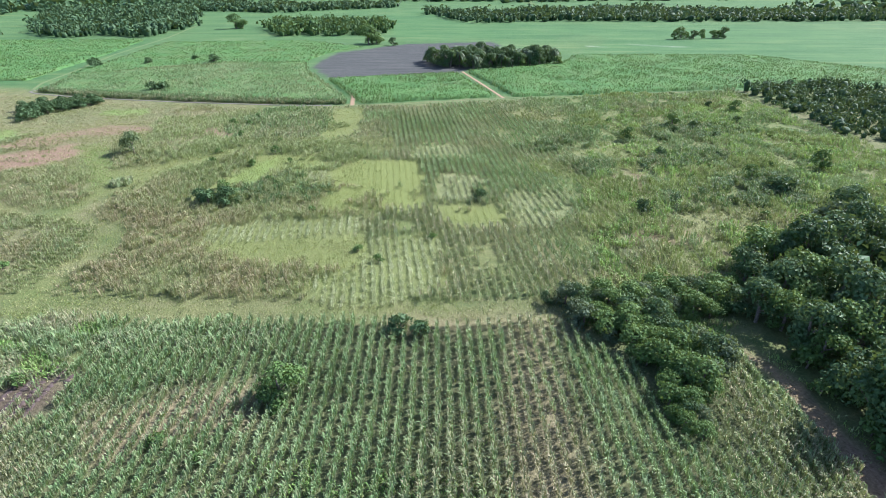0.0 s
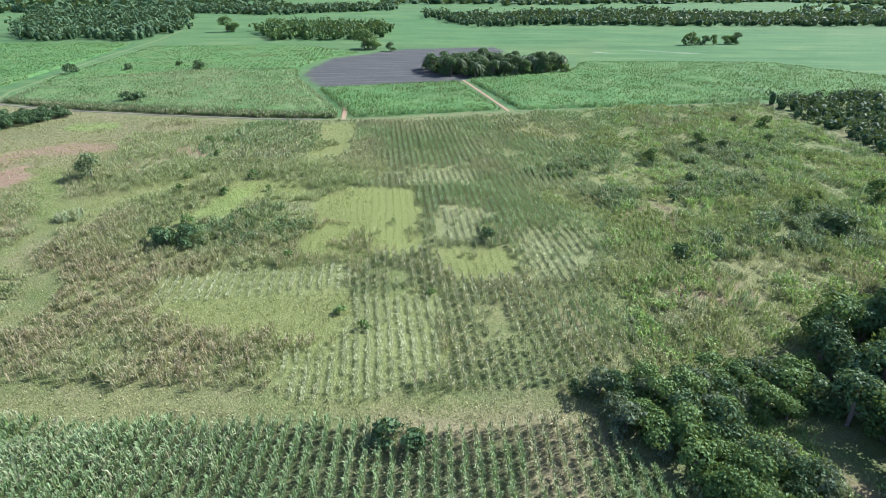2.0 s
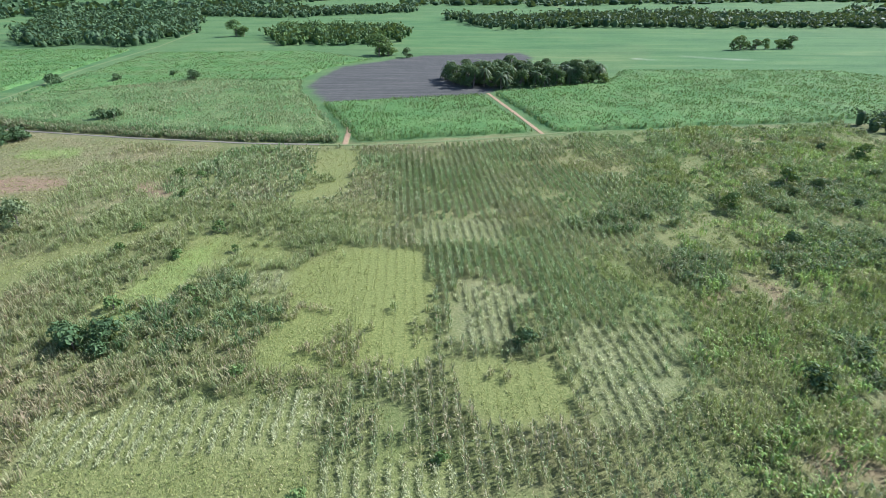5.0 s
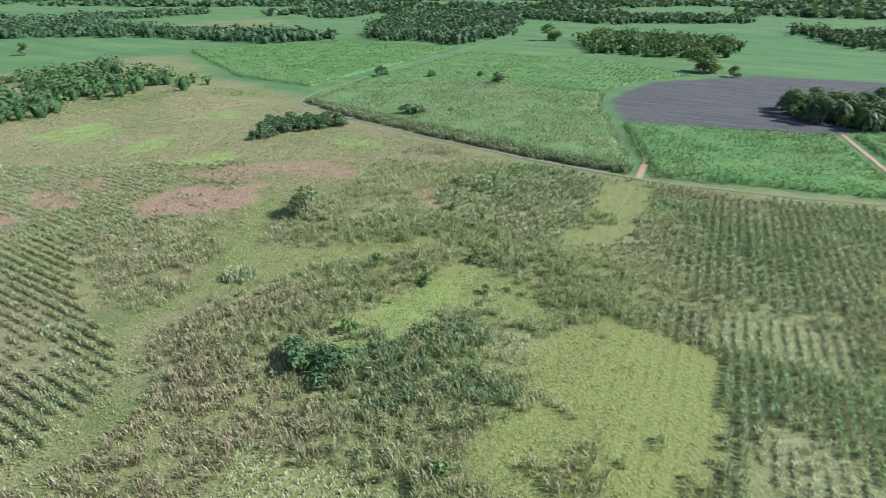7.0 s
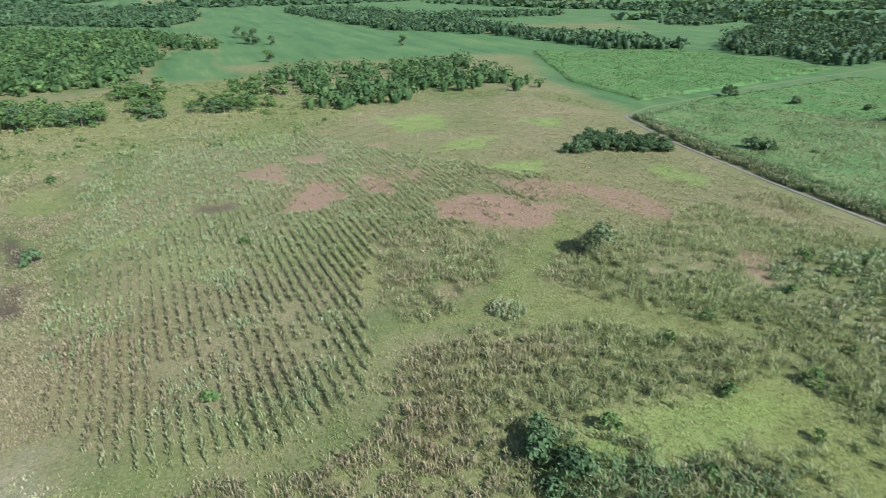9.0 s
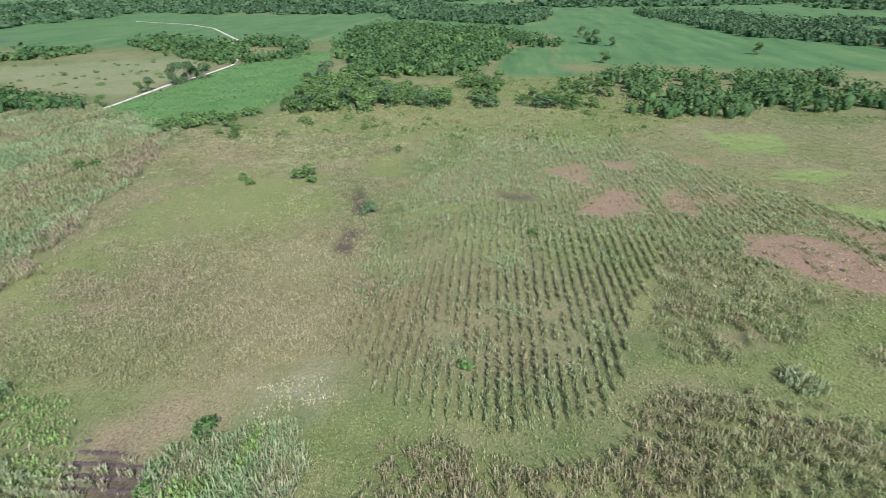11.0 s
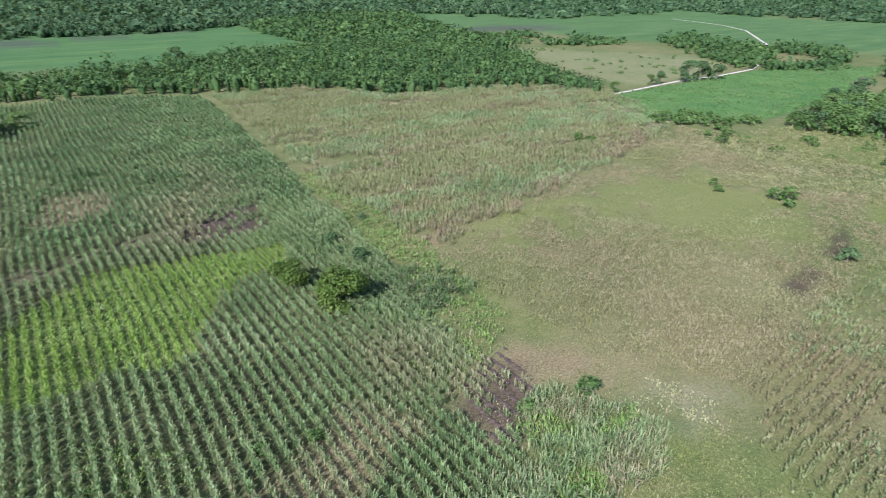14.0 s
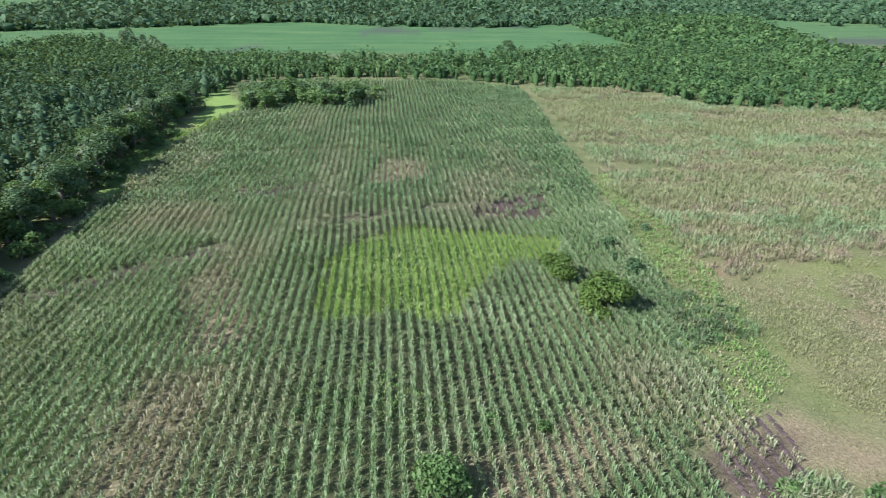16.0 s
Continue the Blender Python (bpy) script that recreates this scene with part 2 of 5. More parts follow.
def ground_material():
    """Weedy grass, into which straw, lush growth, bare earth and black soil are mixed where the plan puts them."""
    mat, nodes, links, bsdf = start_material("field_ground", 0.95)
    bsdf.inputs["Specular IOR Level"].default_value = 0.1
    coord = nodes.new("ShaderNodeNewGeometry").outputs["Position"]
    fine = noise_out(nodes, links, coord, 2.6, 6.0, 0.7)
    mid = noise_out(nodes, links, coord, 0.35, 5.0, 0.65)
    wide = noise_out(nodes, links, coord, 0.03, 4.0, 0.6)
    grass = ramp(nodes, links, fine, [(0.34, (0.040, 0.062, 0.020)), (0.5, (0.112, 0.142, 0.050)), (0.66, (0.235, 0.245, 0.115))])
    tint = ramp(nodes, links, mid, [(0.38, (0.058, 0.102, 0.030)), (0.5, (0.118, 0.145, 0.050)), (0.62, (0.215, 0.198, 0.100))])
    colour = blend(nodes, links, 0.45, grass, tint)
    colour = blend(nodes, links, 0.45, colour, ramp(nodes, links, wide, [(0.36, (0.066, 0.112, 0.036)), (0.64, (0.190, 0.172, 0.095))]))
    turned = nodes.new("ShaderNodeMapping")
    turned.inputs["Rotation"].default_value = (0, 0, radians(17))
    turned.inputs["Scale"].default_value = (0.010, 0.075, 0.05)
    links.new(coord, turned.inputs["Vector"])
    drift = noise_out(nodes, links, turned.outputs[0], 1.0, 5.0, 0.7)
    streaks = blend(nodes, links, 0.5, ramp(nodes, links, mid, [(0.35, (0.036, 0.092, 0.034)), (0.65, (0.082, 0.168, 0.062))]),
                    ramp(nodes, links, wide, [(0.42, (0.034, 0.096, 0.034)), (0.58, (0.106, 0.186, 0.066))]))

    streaks = blend(nodes, links, 0.55, streaks, ramp(nodes, links, drift, [(0.38, (0.026, 0.080, 0.030)), (0.48, (0.066, 0.152, 0.052)), (0.56, (0.088, 0.170, 0.058)), (0.66, (0.205, 0.238, 0.092))]))

    def laid(colour, key, low, high, hard=0.35):
        amount = attribute(nodes, key)
        edge = math_node(nodes, links, "ADD", amount, math_node(nodes, links, "MULTIPLY", math_node(nodes, links, "SUBTRACT", mid, 0.3), hard))
        mask = math_node(nodes, links, "MULTIPLY", amount, math_node(nodes, links, "MULTIPLY", edge, 1.25))
        return blend(nodes, links, mask, colour, ramp(nodes, links, fine, [(0.35, low), (0.65, high)]))

    colour = blend(nodes, links, attribute(nodes, "crop"), colour, blend(nodes, links, 0.4, streaks, ramp(nodes, links, fine, [(0.32, (0.030, 0.082, 0.030)), (0.68, (0.084, 0.168, 0.062))])))
    colour = laid(colour, "earth", (0.044, 0.056, 0.032), (0.128, 0.132, 0.082))
    colour = laid(colour, "straw", (0.138, 0.115, 0.064), (0.345, 0.285, 0.178))
    colour = laid(colour, "pale", (0.130, 0.155, 0.075), (0.30, 0.32, 0.19))
    colour = laid(colour, "lush", (0.088, 0.122, 0.032), (0.208, 0.240, 0.080))
    colour = laid(colour, "weedy", (0.120, 0.200, 0.045), (0.230, 0.340, 0.090))
    colour = laid(colour, "dark", (0.034, 0.025, 0.022), (0.088, 0.064, 0.054))
    colour = laid(colour, "soil", (0.132, 0.082, 0.056), (0.300, 0.202, 0.145))
    tilth = blend(nodes, links, 0.5, ramp(nodes, links, fine, [(0.3, (0.030, 0.035, 0.031)), (0.7, (0.100, 0.108, 0.096))]),
                  ramp(nodes, links, mid, [(0.35, (0.034, 0.040, 0.036)), (0.65, (0.088, 0.098, 0.086))]))
    ploughed = nodes.new("ShaderNodeMapping")
    ploughed.inputs["Rotation"].default_value = (0, 0, radians(-70))
    ploughed.inputs["Scale"].default_value = (0.03, 0.9, 0.1)
    links.new(coord, ploughed.inputs["Vector"])
    tilth = blend(nodes, links, 0.45, tilth, ramp(nodes, links, noise_out(nodes, links, ploughed.outputs[0], 1.0, 4.0, 0.7), [(0.36, (0.028, 0.030, 0.028)), (0.5, (0.066, 0.068, 0.064)), (0.66, (0.140, 0.135, 0.118))]))
    colour = blend(nodes, links, attribute(nodes, "black"), colour, tilth)
    # white chalk; one western zone uses it as painted sun glow
    colour = laid(colour, "chalk", (0.40, 0.375, 0.33), (0.62, 0.59, 0.53))
    links.new(colour, bsdf.inputs["Base Color"])
    bump = nodes.new("ShaderNodeBump")
    bump.inputs["Strength"].default_value, bump.inputs["Distance"].default_value = 0.7, 0.25
    links.new(fine, bump.inputs["Height"])
    links.new(bump.outputs[0], bsdf.inputs["Normal"])
    return mat


GROUND = ground_material()

# ---- plan of the land: what lies where ----
ZONES = []


def zone(kind, amount, outline, rough=1.6):
    """A patch of the ground of that kind, with an uneven edge."""
    ZONES.append((kind, amount, outline, rough))


LANES = []


def lane(name, line, width):
    LANES.append((name, line, width))


# the grass track between the south and the north field, and the lane that leaves it westwards
zone("straw", 0.28, [(-66, 66), (-20, 66), (20, 66), (20, 71), (-10, 71.5), (-66, 72)], 0.8)
zone("lush", 0.5, [(-66, 65), (-30, 65.5), (20, 68), (20, 70), (-30, 70), (-66, 71)], 1.0)
# south field: bare gaps along the rows, straw-coloured ground, lush weeds
zone("straw", 0.60, [(6, 30), (15, 30), (16, 50), (15, 57), (11, 64), (8, 64), (7, 50)], 1.2)
zone("straw", 0.75, [(-43, 46), (-33, 54), (-21, 54), (-20, 45), (-34, 40)], 2.5)
zone("straw", 0.72, [(13, 22), (19.5, 8), (14, 2), (9, 8), (5, 17), (4, 25), (10, 26.5)], 1.2)
zone("straw", 0.6, [(-55, 40), (-58, 47), (-50, 57), (-43, 56), (-45, 44)], 1.5)
zone("dark", 0.78, [(-56, 42), (-60, 47), (-54, 51.5), (-49, 56), (-45, 54), (-47, 46)], 2.6)
zone("soil", 0.42, [(-57, 41), (-64, 46), (-66, 52), (-60, 54), (-55, 48)], 1.5)
zone("dark", 0.85, [(21, -29), (21, -35), (6, -38), (2, -35), (5, -31)], 1.2)
zone("dark", 0.82, [(23.5, 2), (23.5, -2.5), (15.5, -8), (14, -4)], 0.8)
zone("dark", 0.82, [(39, 14), (40, 9), (25, -2), (24, 3)], 0.8)
zone("dark", 0.85, [(-30, -24), (-50, -30), (-47, -13), (-30, -14)], 1.8)
zone("dark", 0.62, [(9, -13), (8, -17), (-17, -22), (-32, -25), (-32, -18), (-17, -17)], 1.6)
zone("straw", 0.7, [(-8, -36), (-10, -42), (-22, -46), (-20, -38)], 1.5)
zone("dark", 0.38, [(-18, 27), (-34, 30), (-34, 36), (-18, 35)], 2.5)
zone("weedy", 0.62, [(-3, -1), (-15, -10), (-46, -6), (-44, 2), (-31, 9), (-23, 20), (-4, 20)], 2.2)
zone("weedy", 0.9, [(54, -166), (38, -120), (45, -76), (46, -44), (43, -30), (50, -32), (52, -48), (52, -80), (50, -112), (60, -150)], 1.0)
zone("soil", 0.6, [(52, -92), (48, -101), (43, -88), (45, -84)], 1.5)
zone("straw", 0.8, [(-12, -57), (-23, -54), (-22, -39), (-9, -37)], 2.0)
zone("straw", 0.6, [(38, -98), (50, -98), (46, -88), (40, -92)], 1.5)
zone("straw", 0.6, [(-9, 68), (-9, 62), (20, 62), (20, 68)], 1.5)
zone("soil", 0.8, [(41, 30), (45, 30), (44.5, 45), (43.5, 53), (40.5, 62), (38.8, 61), (40.3, 52), (41, 42)], 0.6)
zone("soil", 0.6, [(11, 69.5), (13, 71), (17.5, 70.6), (17, 69)], 0.5)
zone("soil", 0.75, [(43, 100), (46, 101), (51, 86), (49.5, 85.5)], 0.5)
zone("soil", 0.7, [(33.2, 96), (38, 95), (37, 91), (32.6, 91.5)], 0.6)
zone("earth", 0.5, [(-48, 64), (18, 64), (42, 46), (46, -55), (40, -112), (-43, -170), (-66, -100), (-60, -15), (-47, 46)], 3.0)
zone("lush", 0.39, [(-60, 74), (20, 73), (72, 101), (104, 140), (110, 230), (-28, 198), (-62, 196), (-64, 160), (-74, 128), (-62, 98)], 3.0)
zone("earth", 0.3, [(-66, 92), (-78, 68), (-140, 64), (-195, 82), (-180, 116), (-121, 160), (-102, 130), (-80, 104)], 4.0)
# west of it: dry grass, yellow grass, bare spots, one spot of painted glow
zone("straw", 0.3, [(-64, 48), (-66, 20), (-66, -40), (-73, -153), (-199, -88), (-176, -22), (-150, 40), (-112, 60), (-80, 88), (-66, 66)], 4.0)
zone("straw", 0.415, [(-65, 29), (-82, 24), (-100, 34), (-108, 50), (-109, 62), (-99, 69), (-81, 63), (-72, 54), (-65, 45), (-62.5, 37)], 3.0)
zone("straw", 0.40, [(-66, 92), (-66, 76), (-78, 67), (-140, 64), (-195, 82), (-180, 116), (-121, 160), (-102, 130), (-80, 104)], 3.0)
zone("straw", 0.41, [(-61, 74), (-66, 76), (-70, 92), (-76, 104), (-72, 112), (-66, 100), (-61, 88)], 2.0)
zone("lush", 0.45, [(-61, 46), (-57, 20), (-62, -15), (-68, -14), (-67, 30), (-68, 52)], 1.5)
zone("soil", 0.6, [(-62, 9), (-66, 14), (-72, 10), (-66, 0)], 1.5)
zone("straw", 0.6, [(-57, 41), (-66, 46), (-69, 56), (-62, 58), (-54, 51)], 1.5)
# soft glow opposite the sun, put into the ground colour as a pale patch
zone("chalk", 0.26, [(-61, 59), (-64, 68), (-71, 66), (-72, 60), (-66, 56)], 4.0)
zone("lush", 0.5, [(-50, 68), (-58, 68.5), (-66, 70), (-72, 84), (-68, 92), (-63, 84), (-60, 73)], 1.5)
# north field: mown and pale patches
zone("lush", 0.7, [(-47, 98), (-16, 102), (-14, 92), (-1, 94), (0, 76), (-8, 70), (-21, 70), (-22, 78), (-42, 89)], 1.5)
zone("lush", 0.95, [(-21, 141), (-6, 140), (-4, 108), (-25, 105), (-27, 131)], 1.2)
zone("lush", 0.8, [(-1, 110), (12, 111), (13, 99), (3, 99)], 1.5)
zone("weedy", 0.6, [(-53, 114), (-51, 129), (-44, 146), (-40, 126), (-46, 113)], 1.5)
zone("lush", 0.75, [(-53, 145), (-38, 143), (-27, 137), (-36, 130), (-44, 133)], 2.0)
zone("lush", 0.6, [(-61, 84), (-66, 96), (-72, 101), (-76, 112), (-73, 120), (-68, 128), (-59, 139), (-53, 150), (-57, 150), (-66, 141), (-80, 131), (-96, 154), (-104, 152), (-88, 132), (-79, 118), (-79, 106), (-70, 96), (-64, 84)], 1.2)
zone("lush", 0.65, [(-40, 198), (-28, 200), (-26, 170), (-32, 158), (-36, 160), (-36, 180)], 1.5)
zone("soil", 0.6, [(35, 95), (40, 90), (46, 88), (46, 91), (38, 98)], 0.7)
zone("soil", 0.5, [(33, 118), (38, 124), (46, 128), (36, 130)], 1.2)
zone("lush", 0.49, [(24, 133), (30, 150), (46, 150), (40, 122), (33, 118)], 3.0)
zone("straw", 0.6, [(72, 190), (95, 200), (106, 182), (84, 172)], 3.0)
PALE_ROWS = [
    [(-1, 129), (10, 126), (6, 112), (0, 112)],
    [(-9, 151), (9, 153), (9, 143), (-8, 141)],
    [(13, 118), (30, 117), (22, 98), (14, 97)],
    [(-47, 98), (-16, 103), (-14, 94), (-30, 92), (-43, 91)],
    [(-12, 92), (-1, 94), (0, 76), (-8, 70), (-21, 70), (-22, 77), (-14, 82)],
    [(52, 155), (57, 155), (59, 147), (53, 146)],
    [(86, 145), (91, 146), (89, 133), (85, 131)],
    [(52.5, 115.5), (57.5, 115), (57, 109), (53, 109)],
    [(43, 109.5), (50, 109.5), (47, 102.5), (43, 104)],
    [(105, 221), (116, 226), (111, 197), (100, 188)],
    [(-34, 124.5), (-33, 129.5), (-26.6, 130.5), (-27, 124.5)],
]
zone("soil", 0.7, [(72.7, 109), (76.5, 104.6), (71.4, 99), (69, 103)], 0.8)
zone("soil", 0.7, [(43, 135.5), (49, 129), (45, 117), (43, 121), (45, 128)], 0.8)
zone("soil", 0.6, [(60, 137), (67, 135), (66, 131), (61, 132)], 0.8)
zone("lush", 0.49, [(40, 149), (51, 152), (47, 135), (40, 137)], 2.5)
zone("lush", 0.49, [(86, 126), (90, 115), (84, 106), (78, 113)], 1.5)
zone("straw", 0.6, [(15, 90), (20, 92), (22, 84), (17, 80)], 1.0)
zone("lush", 0.49, [(100, 186), (108, 182), (104, 160), (97, 164)], 2.5)
for outline in PALE_ROWS:
    zone("pale", 0.52, outline, 1.4)
# north-west: grazed grass with reddish bare patches
zone("straw", 0.38, [(-100, 115), (-121, 100), (-182, 118), (-215, 150), (-215, 215), (-165, 222), (-100, 203), (-70, 196), (-62, 160), (-90, 150)], 4.0)
zone("soil", 0.7, [(-75, 172), (-65, 172), (-65, 161), (-71, 164)], 2.6)
zone("soil", 0.5, [(-80, 150), (-73, 154), (-71, 147)], 1.5)
zone("soil", 0.8, [(-119, 131), (-119, 143), (-106, 156), (-98, 147), (-97, 140), (-104, 134), (-110, 126)], 2.0)
zone("soil", 0.7, [(-132, 147), (-121, 159), (-108, 172), (-92, 176), (-90, 168), (-108, 160), (-111, 152), (-119, 150)], 2.2)
zone("soil", 0.7, [(-163, 109), (-164, 121), (-152, 115)], 2.0)
zone("soil", 0.65, [(-156, 92), (-158, 107), (-143, 102)], 2.5)
zone("soil", 0.75, [(-129, 100), (-141, 110), (-140, 118), (-127, 112), (-123, 105)], 2.0)
zone("soil", 0.7, [(-145, 123), (-137, 128), (-126, 124), (-129, 117)], 2.0)
zone("soil", 0.6, [(-137, 132), (-142, 141), (-129, 133)], 1.5)
zone("soil", 0.6, [(-169, 130), (-167, 140), (-159, 136)], 1.5)
zone("soil", 0.5, [(-87, 125), (-84, 113), (-80, 114), (-83, 124)], 1.5)
zone("dark", 0.7, [(-138, 83), (-136, 93), (-130, 92), (-132, 83)], 1.2)
zone("weedy", 0.55, [(-192, 100), (-188, 115), (-173, 112), (-177, 98)], 2.0)
zone("weedy", 0.55, [(-153, 146), (-163, 162), (-161, 174), (-148, 160)], 1.5)
zone("weedy", 0.6, [(-136, 152), (-133, 172), (-123, 160)], 1.5)
zone("weedy", 0.55, [(-198, 146), (-194, 168), (-175, 162), (-175, 146)], 2.0)
zone("weedy", 0.55, [(-175, 187), (-173, 206), (-158, 192)], 1.5)
zone("lush", 0.8, [(-124, 65), (-130, 75), (-131, 85), (-125, 85), (-123, 75), (-119, 66)], 0.8)
zone("weedy", 0.38, [(-119, 75), (-118, 90), (-100, 87), (-105, 75)], 1.5)
zone("lush", 0.58, [(-108, 103), (-107, 111), (-85, 109), (-80, 104), (-91, 102)], 1.8)
zone("straw", 0.45, [(-82, 75), (-90, 84), (-91, 97), (-86, 92), (-79, 78)], 1.2)
zone("lush", 0.58, [(-115, 92), (-110, 99), (-102, 97.5), (-102, 91)], 1.0)
zone("lush", 0.7, [(-163, 47), (-165, 59), (-145, 59), (-145, 51)], 2.0)
zone("lush", 0.6, [(-183, 49), (-185, 59), (-171, 59), (-171, 52)], 2.0)
zone("lush", 0.64, [(-73, 12), (-97, 5), (-115, 9), (-147, 13), (-148, 38), (-130, 50), (-116, 52), (-107, 33), (-107, 18), (-85, 20), (-69, 21)], 8.0)
zone("dark", 0.85, [(-139, 50), (-136, 54), (-127, 57.5), (-119, 57), (-122, 53.5), (-130, 52)], 0.7)
zone("dark", 0.85, [(-115, 54), (-115, 57.5), (-102, 59.5), (-102, 55.5)], 0.7)
zone("soil", 0.6, [(-84, 21), (-85, 25.5), (-80.5, 27.5), (-79.5, 23.5)], 0.8)
zone("soil", 0.55, [(-57, -28), (-60, -18), (-64, -5), (-66, 0), (-66, -8), (-61, -24)], 1.0)
zone("weedy", 0.55, [(-118, 196), (-105, 200), (-100, 190), (-116, 186)], 3.0)
zone("lush", 0.5, [(-180, 62), (-178, 0), (-206, 3), (-250, 30), (-285, 60), (-300, 124), (-250, 135), (-214, 150), (-184, 120)], 8.0)
zone("straw", 0.45, [(-196, 40), (-214, 30), (-240, 60), (-232, 110), (-205, 110)], 8.0)
# crops farther off
zone("crop", 0.85, [(-172, 234), (-160, 228), (-36, 207), (30, 220), (115, 238), (260, 242), (500, 330), (500, 700), (-400, 700), (-345, 300), (-240, 246)], 1.5)
zone("crop", 0.95, [(-160, 226), (-36, 204), (-37, 214), (-64, 275), (-71, 301), (-112, 300), (-168, 262)], 0.5)
zone("crop", 1.0, [(-30, 205), (-51, 255), (7, 273), (20, 217)], 0.5)
zone("crop", 1.0, [(26, 217), (10, 276), (60, 300), (120, 420), (40, 520), (260, 520), (420, 330), (250, 240), (110, 232)], 0.5)
zone("crop", 0.9, [(-175, 262), (-112, 300), (-71, 303), (-67, 337), (-50, 368), (-93, 398), (-180, 388)], 0.5)
zone("crop", 1.0, [(-180, 245), (-230, 250), (-330, 300), (-300, 395), (-200, 405), (-186, 329)], 1.0)
zone("crop", 0.9, [(-180, 392), (-93, 402), (-60, 420), (-130, 440), (-190, 520)], 1.0)
zone("crop", 1.0, [(-40, 440), (-20, 400), (40, 400), (110, 425), (30, 510), (-30, 690), (-60, 640)], 1.0)
zone("crop", 1.0, [(-203, -63), (-320, -62), (-395, -27), (-274, -4), (-210, -3), (-183, -27)], 1.0)
zone("pale", 0.5, [(-232, -68), (-320, -76), (-359, -107), (-283, -216), (-243, -114)], 1.0)
zone("crop", 1.0, [(207, -397), (96, -257), (14, -264), (-77, -248), (-185, -305), (-188, -493), (137, -495)], 1.0)
zone("crop", 0.9, [(-389, -552), (-517, -472), (-369, -302), (-302, -312)], 1.0)
zone("crop", 0.95, [(-345, 110), (-330, 255), (-300, 395), (-450, 350), (-560, 235), (-860, 245), (-800, 140), (-440, 122)], 1.0)
zone("crop", 0.95, [(-300, 84), (-330, 80), (-420, 90), (-440, 121), (-345, 109), (-302, 122)], 1.0)
zone("black", 1.0, [(-66, 291), (-62, 340), (-24, 382), (32, 395), (36, 374), (20, 300), (7, 273), (-51, 258)], 0.7)
zone("lush", 0.9, [(-14, 335), (4, 338), (6, 325), (-10, 322)], 1.5)
zone("black", 0.7, [(100, -252), (92, -252), (66, -310), (65, -324), (72, -318)], 3.0)
zone("black", 0.7, [(12, -430), (-22, -440), (-40, -405), (6, -382)], 4.0)
zone("black", 0.8, [(11, -403), (-156, -487), (-158, -470), (-21, -396)], 2.0)
zone("black", 0.8, [(-327, -374), (-464, -318), (-430, -300), (-323, -310)], 2.0)
zone("chalk", 0.5, [(88, 372), (102, 366), (104, 369), (90, 376)], 0.8)
zone("chalk", 0.42, [(120, 380), (150, 366), (152, 370), (122, 385)], 0.8)

lane("farm_lane", [(-40, 203), (-60, 203.5), (-67, 204.5), (-96, 208), (-134, 215), (-160, 223), (-165, 226), (-166, 229), (-162, 231)], 1.0)
lane("field_lane", [(-40, 203), (-30, 202.5), (-2, 208), (22, 215), (30, 218)], 1.1)
lane("dirt_lane", [(-33, 203), (-35, 222), (-41, 238), (-48, 251)], 1.5)
lane("dirt_lane", [(23, 216), (18.5, 236), (14, 255), (9, 276)], 1.2)
lane("field_lane", [(-166, 230), (-172, 245), (-175, 270), (-186, 329), (-193, 417), (-210, 520)], 1.1)
lane("chalk_road", [(-202, -63), (-220, -63), (-240, -64.5), (-262, -66), (-295, -63.5), (-325, -65), (-380, -85), (-451, -120), (-550, -188), (-591, -234), (-627, -314)], 1.4)

# ---- ground: one sheet to the horizon, finer where the camera passes ----
def steps(low, high, fine, far, growth=1.045):
    line = list(np.arange(low, high + 0.01, fine))
    s = fine
    while line[-1] < far:
        s *= growth
        line.append(line[-1] + s)
    s = fine
    while line[0] > -far:
        s *= growth
        line.insert(0, line[0] - s)
    return np.array(line)


gx, gy = steps(-190, 90, 1.7, 6500, 1.07), steps(-70, 215, 1.7, 6500, 1.07)
gy = np.unique(np.concatenate([gy[gy < -182], np.arange(-180, -70.5, 2.6), gy[(gy >= -70) & (gy <= 215)], np.arange(217.6, 400, 2.6), gy[gy > 402]]))
X, Y = (a.ravel() for a in np.meshgrid(gx, gy))
ground_attrs = {key: np.zeros(len(X)) for key in ("crop", "straw", "pale", "weedy", "lush", "earth", "dark", "soil", "black", "chalk")}
for n, (kind, amount, outline, rough) in enumerate(ZONES):
    lo, hi = np.min(outline, 0) - 15, np.max(outline, 0) + 15
    pick = np.nonzero((X > lo[0]) & (X < hi[0]) & (Y > lo[1]) & (Y < hi[1]))[0]
    layer = ground_attrs[kind]
    layer[pick] = np.where(ragged(outline, X[pick], Y[pick], rough, n), np.maximum(layer[pick], amount), layer[pick])
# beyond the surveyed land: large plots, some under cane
away = (np.hypot(X + 40, Y - 60) > 430) & ~((X > -380) & (X < -200) & (Y < -60) & (Y > -230))
ground_attrs["crop"] = np.where(away & (vnoise(X, Y, 120.0, 5) > 0.22), np.maximum(ground_attrs["crop"], 0.9), ground_attrs["crop"])
for key, layer in ground_attrs.items():
    grid = layer.reshape(len(gy), len(gx))
    for _ in range(2 if key in ("straw", "lush") else 1):
        grid = np.pad(grid, 1, mode="edge")
        grid = sum(w * grid[1 + i: grid.shape[0] - 1 + i, 1 + j: grid.shape[1] - 1 + j] for i, j, w in
                   ((0, 0, 0.36), (1, 0, 0.16), (-1, 0, 0.16), (0, 1, 0.16), (0, -1, 0.16)))
    ground_attrs[key] = grid.ravel()
